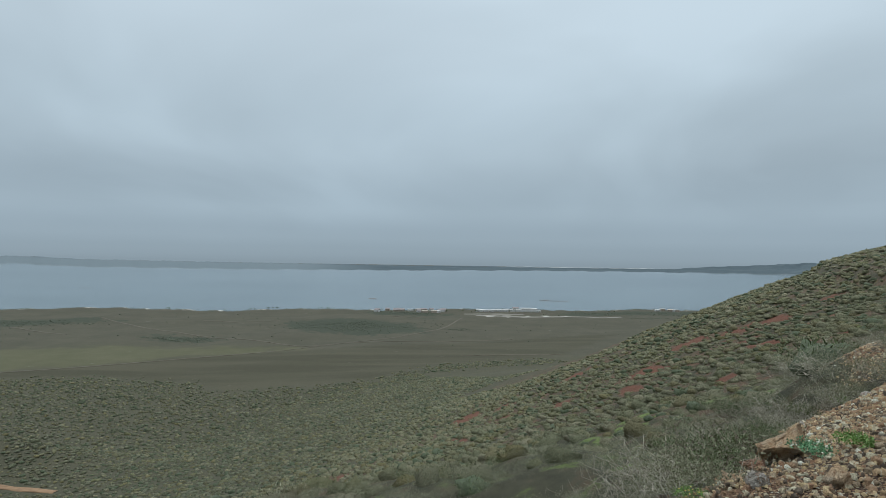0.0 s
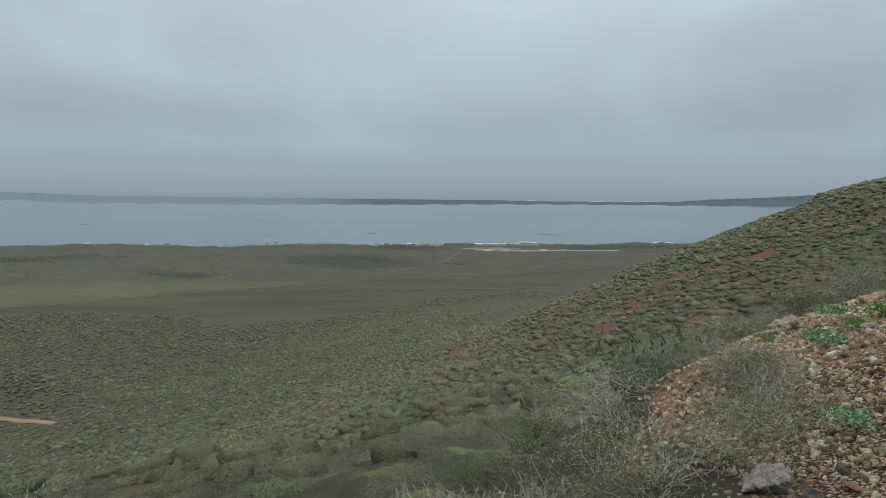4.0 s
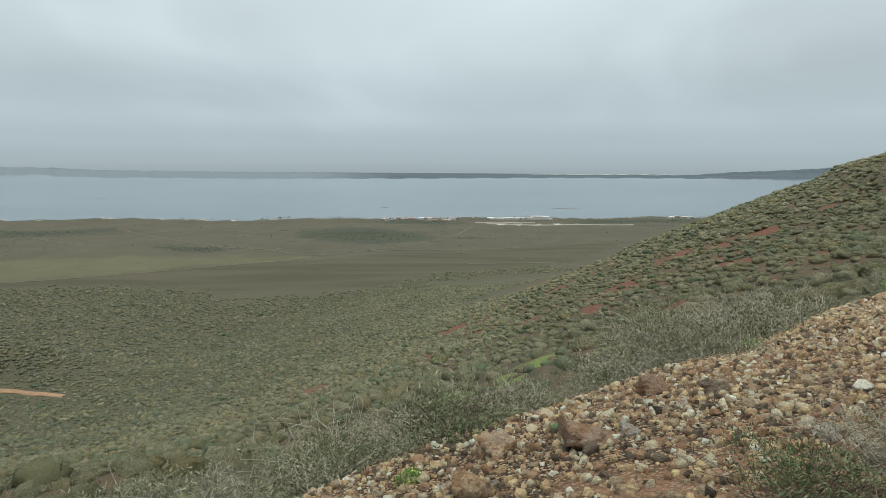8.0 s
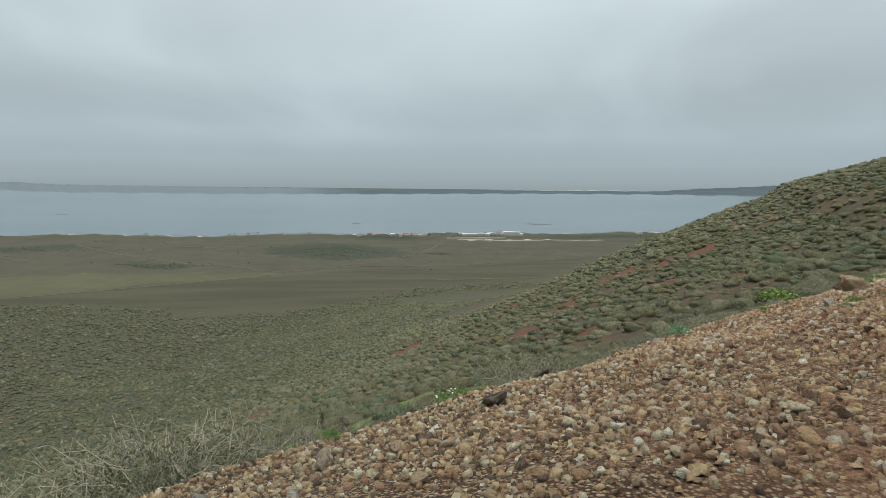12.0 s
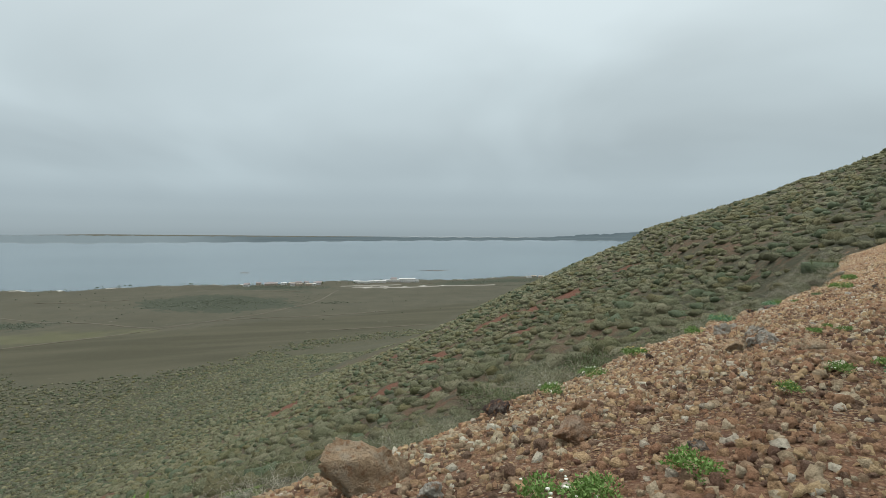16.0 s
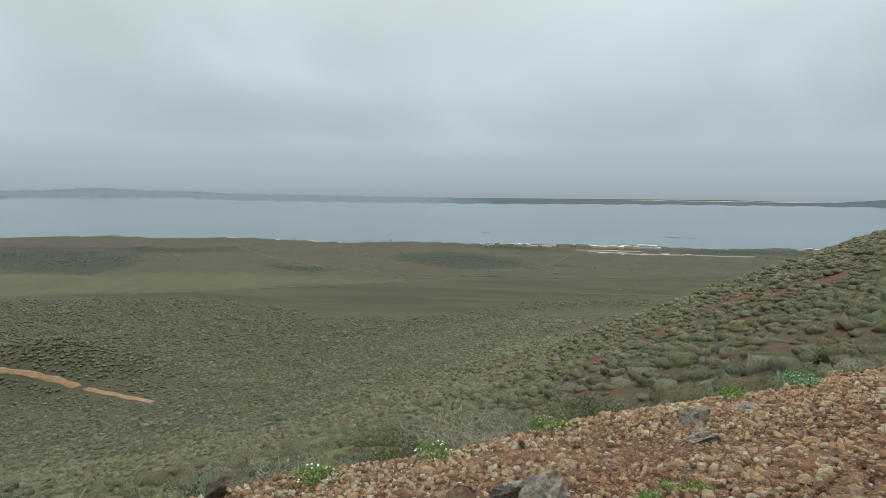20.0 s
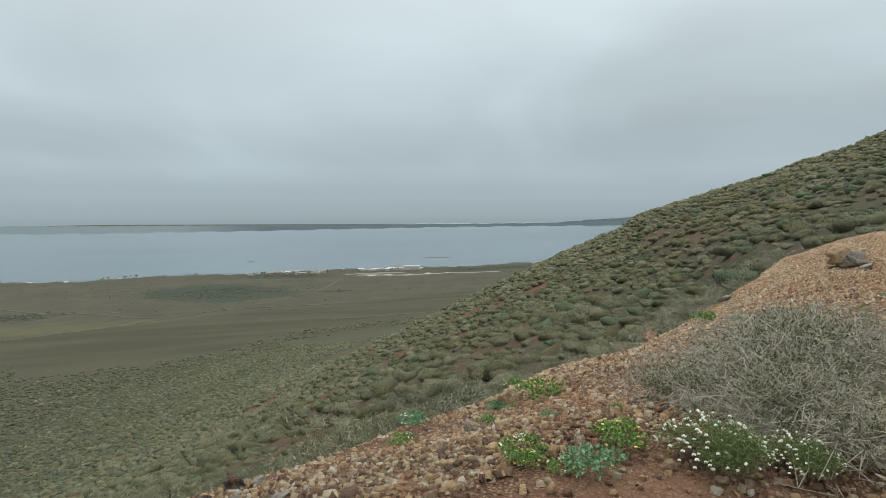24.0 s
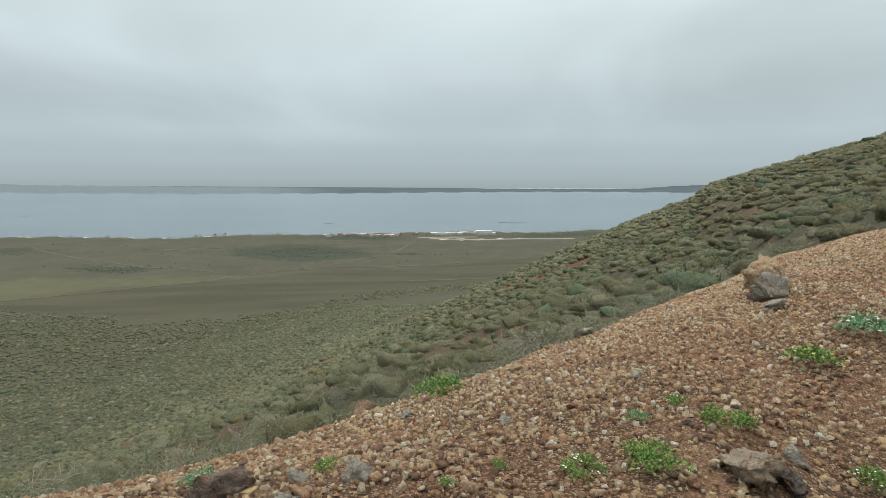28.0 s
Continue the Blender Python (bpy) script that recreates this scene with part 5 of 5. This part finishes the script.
vr = random.Random(5)
for k in range(24):
    house(vr.uniform(-125, 5), vr.uniform(1015, 1048), vr.uniform(7, 12), vr.uniform(6, 8), vr.uniform(3.0, 3.8), vr.random() < 0.45, vr.random() < 0.5, vr.uniform(-20, 20))
for k in range(13):
    house(70 + 9.5 * k + vr.uniform(-2, 2), vr.uniform(1038, 1056), vr.uniform(8, 13), 8, vr.uniform(3.4, 4.2), True, True, vr.uniform(-8, 8))
house(160, 1045, 18, 9, 6.8, True, True, 3, 2)
house(176, 1048, 12, 9, 6.4, True, True, -2, 2)
house(141, 1050, 11, 8, 6.2, True, False, 2, 2)
for k in range(7):
    house(vr.uniform(390, 540), vr.uniform(1085, 1105), vr.uniform(7, 10), 7, 3.3, vr.random() < 0.5, True, vr.uniform(-20, 20))

TREE_CROWN = [tri_mesh("crown", [leaf_cloud(800 + k, 260, 0.09, 9, flat=1.3, slim=0.45, inner=0.5)], M_LEAF_DARK) for k in range(3)]


def trunk_mesh():
    bm = bmesh.new()
    bmesh.ops.create_cone(bm, segments=7, radius1=0.06, radius2=0.025, depth=0.5, cap_ends=True, matrix=Matrix.Translation((0, 0, 0.2)))
    for a in (0.4, 2.5, 4.6):
        bmesh.ops.create_cone(bm, segments=5, radius1=0.022, radius2=0.008, depth=0.3, matrix=Matrix.Translation((0.08 * math.cos(a), 0.08 * math.sin(a), 0.42)) @ Matrix.Rotation(a, 4, "Z") @ Matrix.Rotation(0.6, 4, "Y"))
    me = bpy.data.meshes.new("trunk")
    bm.to_mesh(me)
    bm.free()
    me.materials.append(M_TWIG_BROWN)
    return me


TRUNK = trunk_mesh()
for k in range(46):
    cx, spread, cy = vr.choice([(-330, 35, 1062), (-235, 25, 1062), (-60, 60, 1040), (20, 25, 1045), (95, 40, 1040), (300, 40, 1060), (-480, 90, 1010), (450, 60, 1095)])
    x = cx + vr.uniform(-spread, spread)
    y = min(cy + vr.uniform(-8, 8), float(shore_y(x)) - 16)
    t = empty("tree", x, y, float(height(x, y)) - 0.1, vr.uniform(0, 6.28), vr.uniform(2.8, 4.4))
    part("trunk", TRUNK, t)
    part("crown", TREE_CROWN[k % 3], t, "", Matrix.Translation((0, 0, 0.32)))
    tagged(t, "small dark tree on the low shore", "tree", "trees along the shore")


def reef(x, y, sx, sy, seed):
    v, f = rock_arrays(seed, 3, 5)
    me = tri_mesh("reef", [(v * (sx / 2, sy / 2, 0.9), f)], M_ROCK_DARK, True)
    ob = new("reef", me)
    ob.location = (x, y, SEA + 0.1)
    tagged(ob, "low dark reef just above the bay water", "reef", "reefs in the bay")


reef(285, 1335, 62, 5, 901)
reef(-1010, 1530, 36, 5, 902)
reef(-170, 1320, 22, 4, 903)
reef(250, 1345, 24, 3, 904)

# ---------------------------------------------------------------- gravel, last
GROUND = bpy.data.objects["ground"]


def gravel():
    r = np.random.RandomState(950)
    for name, n, lo, hi, base, label in (("gravel", 60000, 0.008, 0.022, SHARD, "small reddish scoria chips on the bank"), ("gravel", 180000, 0.009, 0.029, CUBE, "loose angular scoria gravel on the bank"),
                                         ("gravel", 7000, 0.016, 0.042, None, "coarser broken scoria on the bank")):
        q = r.uniform(-3, 57, n)
        p = np.interp(q, _LQ, _LP) + r.uniform(-2.2, 2.3, n)
        xy = pq(p, q)
        keep = rubble_at(xy[:, 0], xy[:, 1]) > r.uniform(0.05, 0.5, n)
        thin = wavy(xy[:, 0], xy[:, 1], 3.2, 951) > 0.95
        keep &= ~(thin & (r.rand(n) < 0.7))
        xy = xy[keep]
        n = len(xy)
        size = lo + (hi - lo) * r.rand(n) ** 1.8
        pos = on_ground(xy) + np.stack([np.zeros(n), np.zeros(n), size * 0.28], -1)
        kinds = [chip_arrays(960 + k, base) if base else rock_arrays(960 + k, 2, 12, 0.42) for k in range(12)]
        pick = r.randint(0, len(kinds), n)
        chunks = [scatter(v, f, pos[pick == k], size[pick == k][:, None] * r.uniform(0.7, 1.25, ((pick == k).sum(), 3)), r.uniform(0, 6.28, (pick == k).sum()), r.uniform(-0.7, 0.7, ((pick == k).sum(), 2))) for k, (v, f) in enumerate(kinds)]
        tagged(new(name, tri_mesh(name, chunks, M_STONE)), label, "gravel", kind="stuff")


gravel()


def single_stones():
    """Loose stones that can be picked out one by one."""
    r = np.random.RandomState(970)
    shared = [tri_mesh("stone", [rock_arrays(980 + k, 3, 9, 0.4)], m, False) for k, m in enumerate([M_ROCK, M_ROCK, M_ROCK_GREY, M_ROCK_OCHRE, M_ROCK, M_ROCK_GREY, M_ROCK_DARK, M_ROCK_OCHRE])]
    made = 0
    while made < 290:
        q = r.uniform(-3, 50)
        p = np.interp(q, _LQ, _LP) + r.uniform(-2.2, 2.6)
        x, y = pq(np.array([p]), np.array([q]))[0]
        if rubble_at(x, y) < 0.5:
            continue
        s = 0.02 + 0.045 * r.rand() ** 1.6
        ob = new("stone", shared[r.randint(0, 8)])
        ob.parent = GROUND
        ob.matrix_basis = Matrix.LocRotScale((x, y, float(height(x, y)) + 0.3 * s), Euler(r.uniform(-0.4, 0.4, 3) * (1, 1, 8)), (s, s, s))
        made += 1


single_stones()
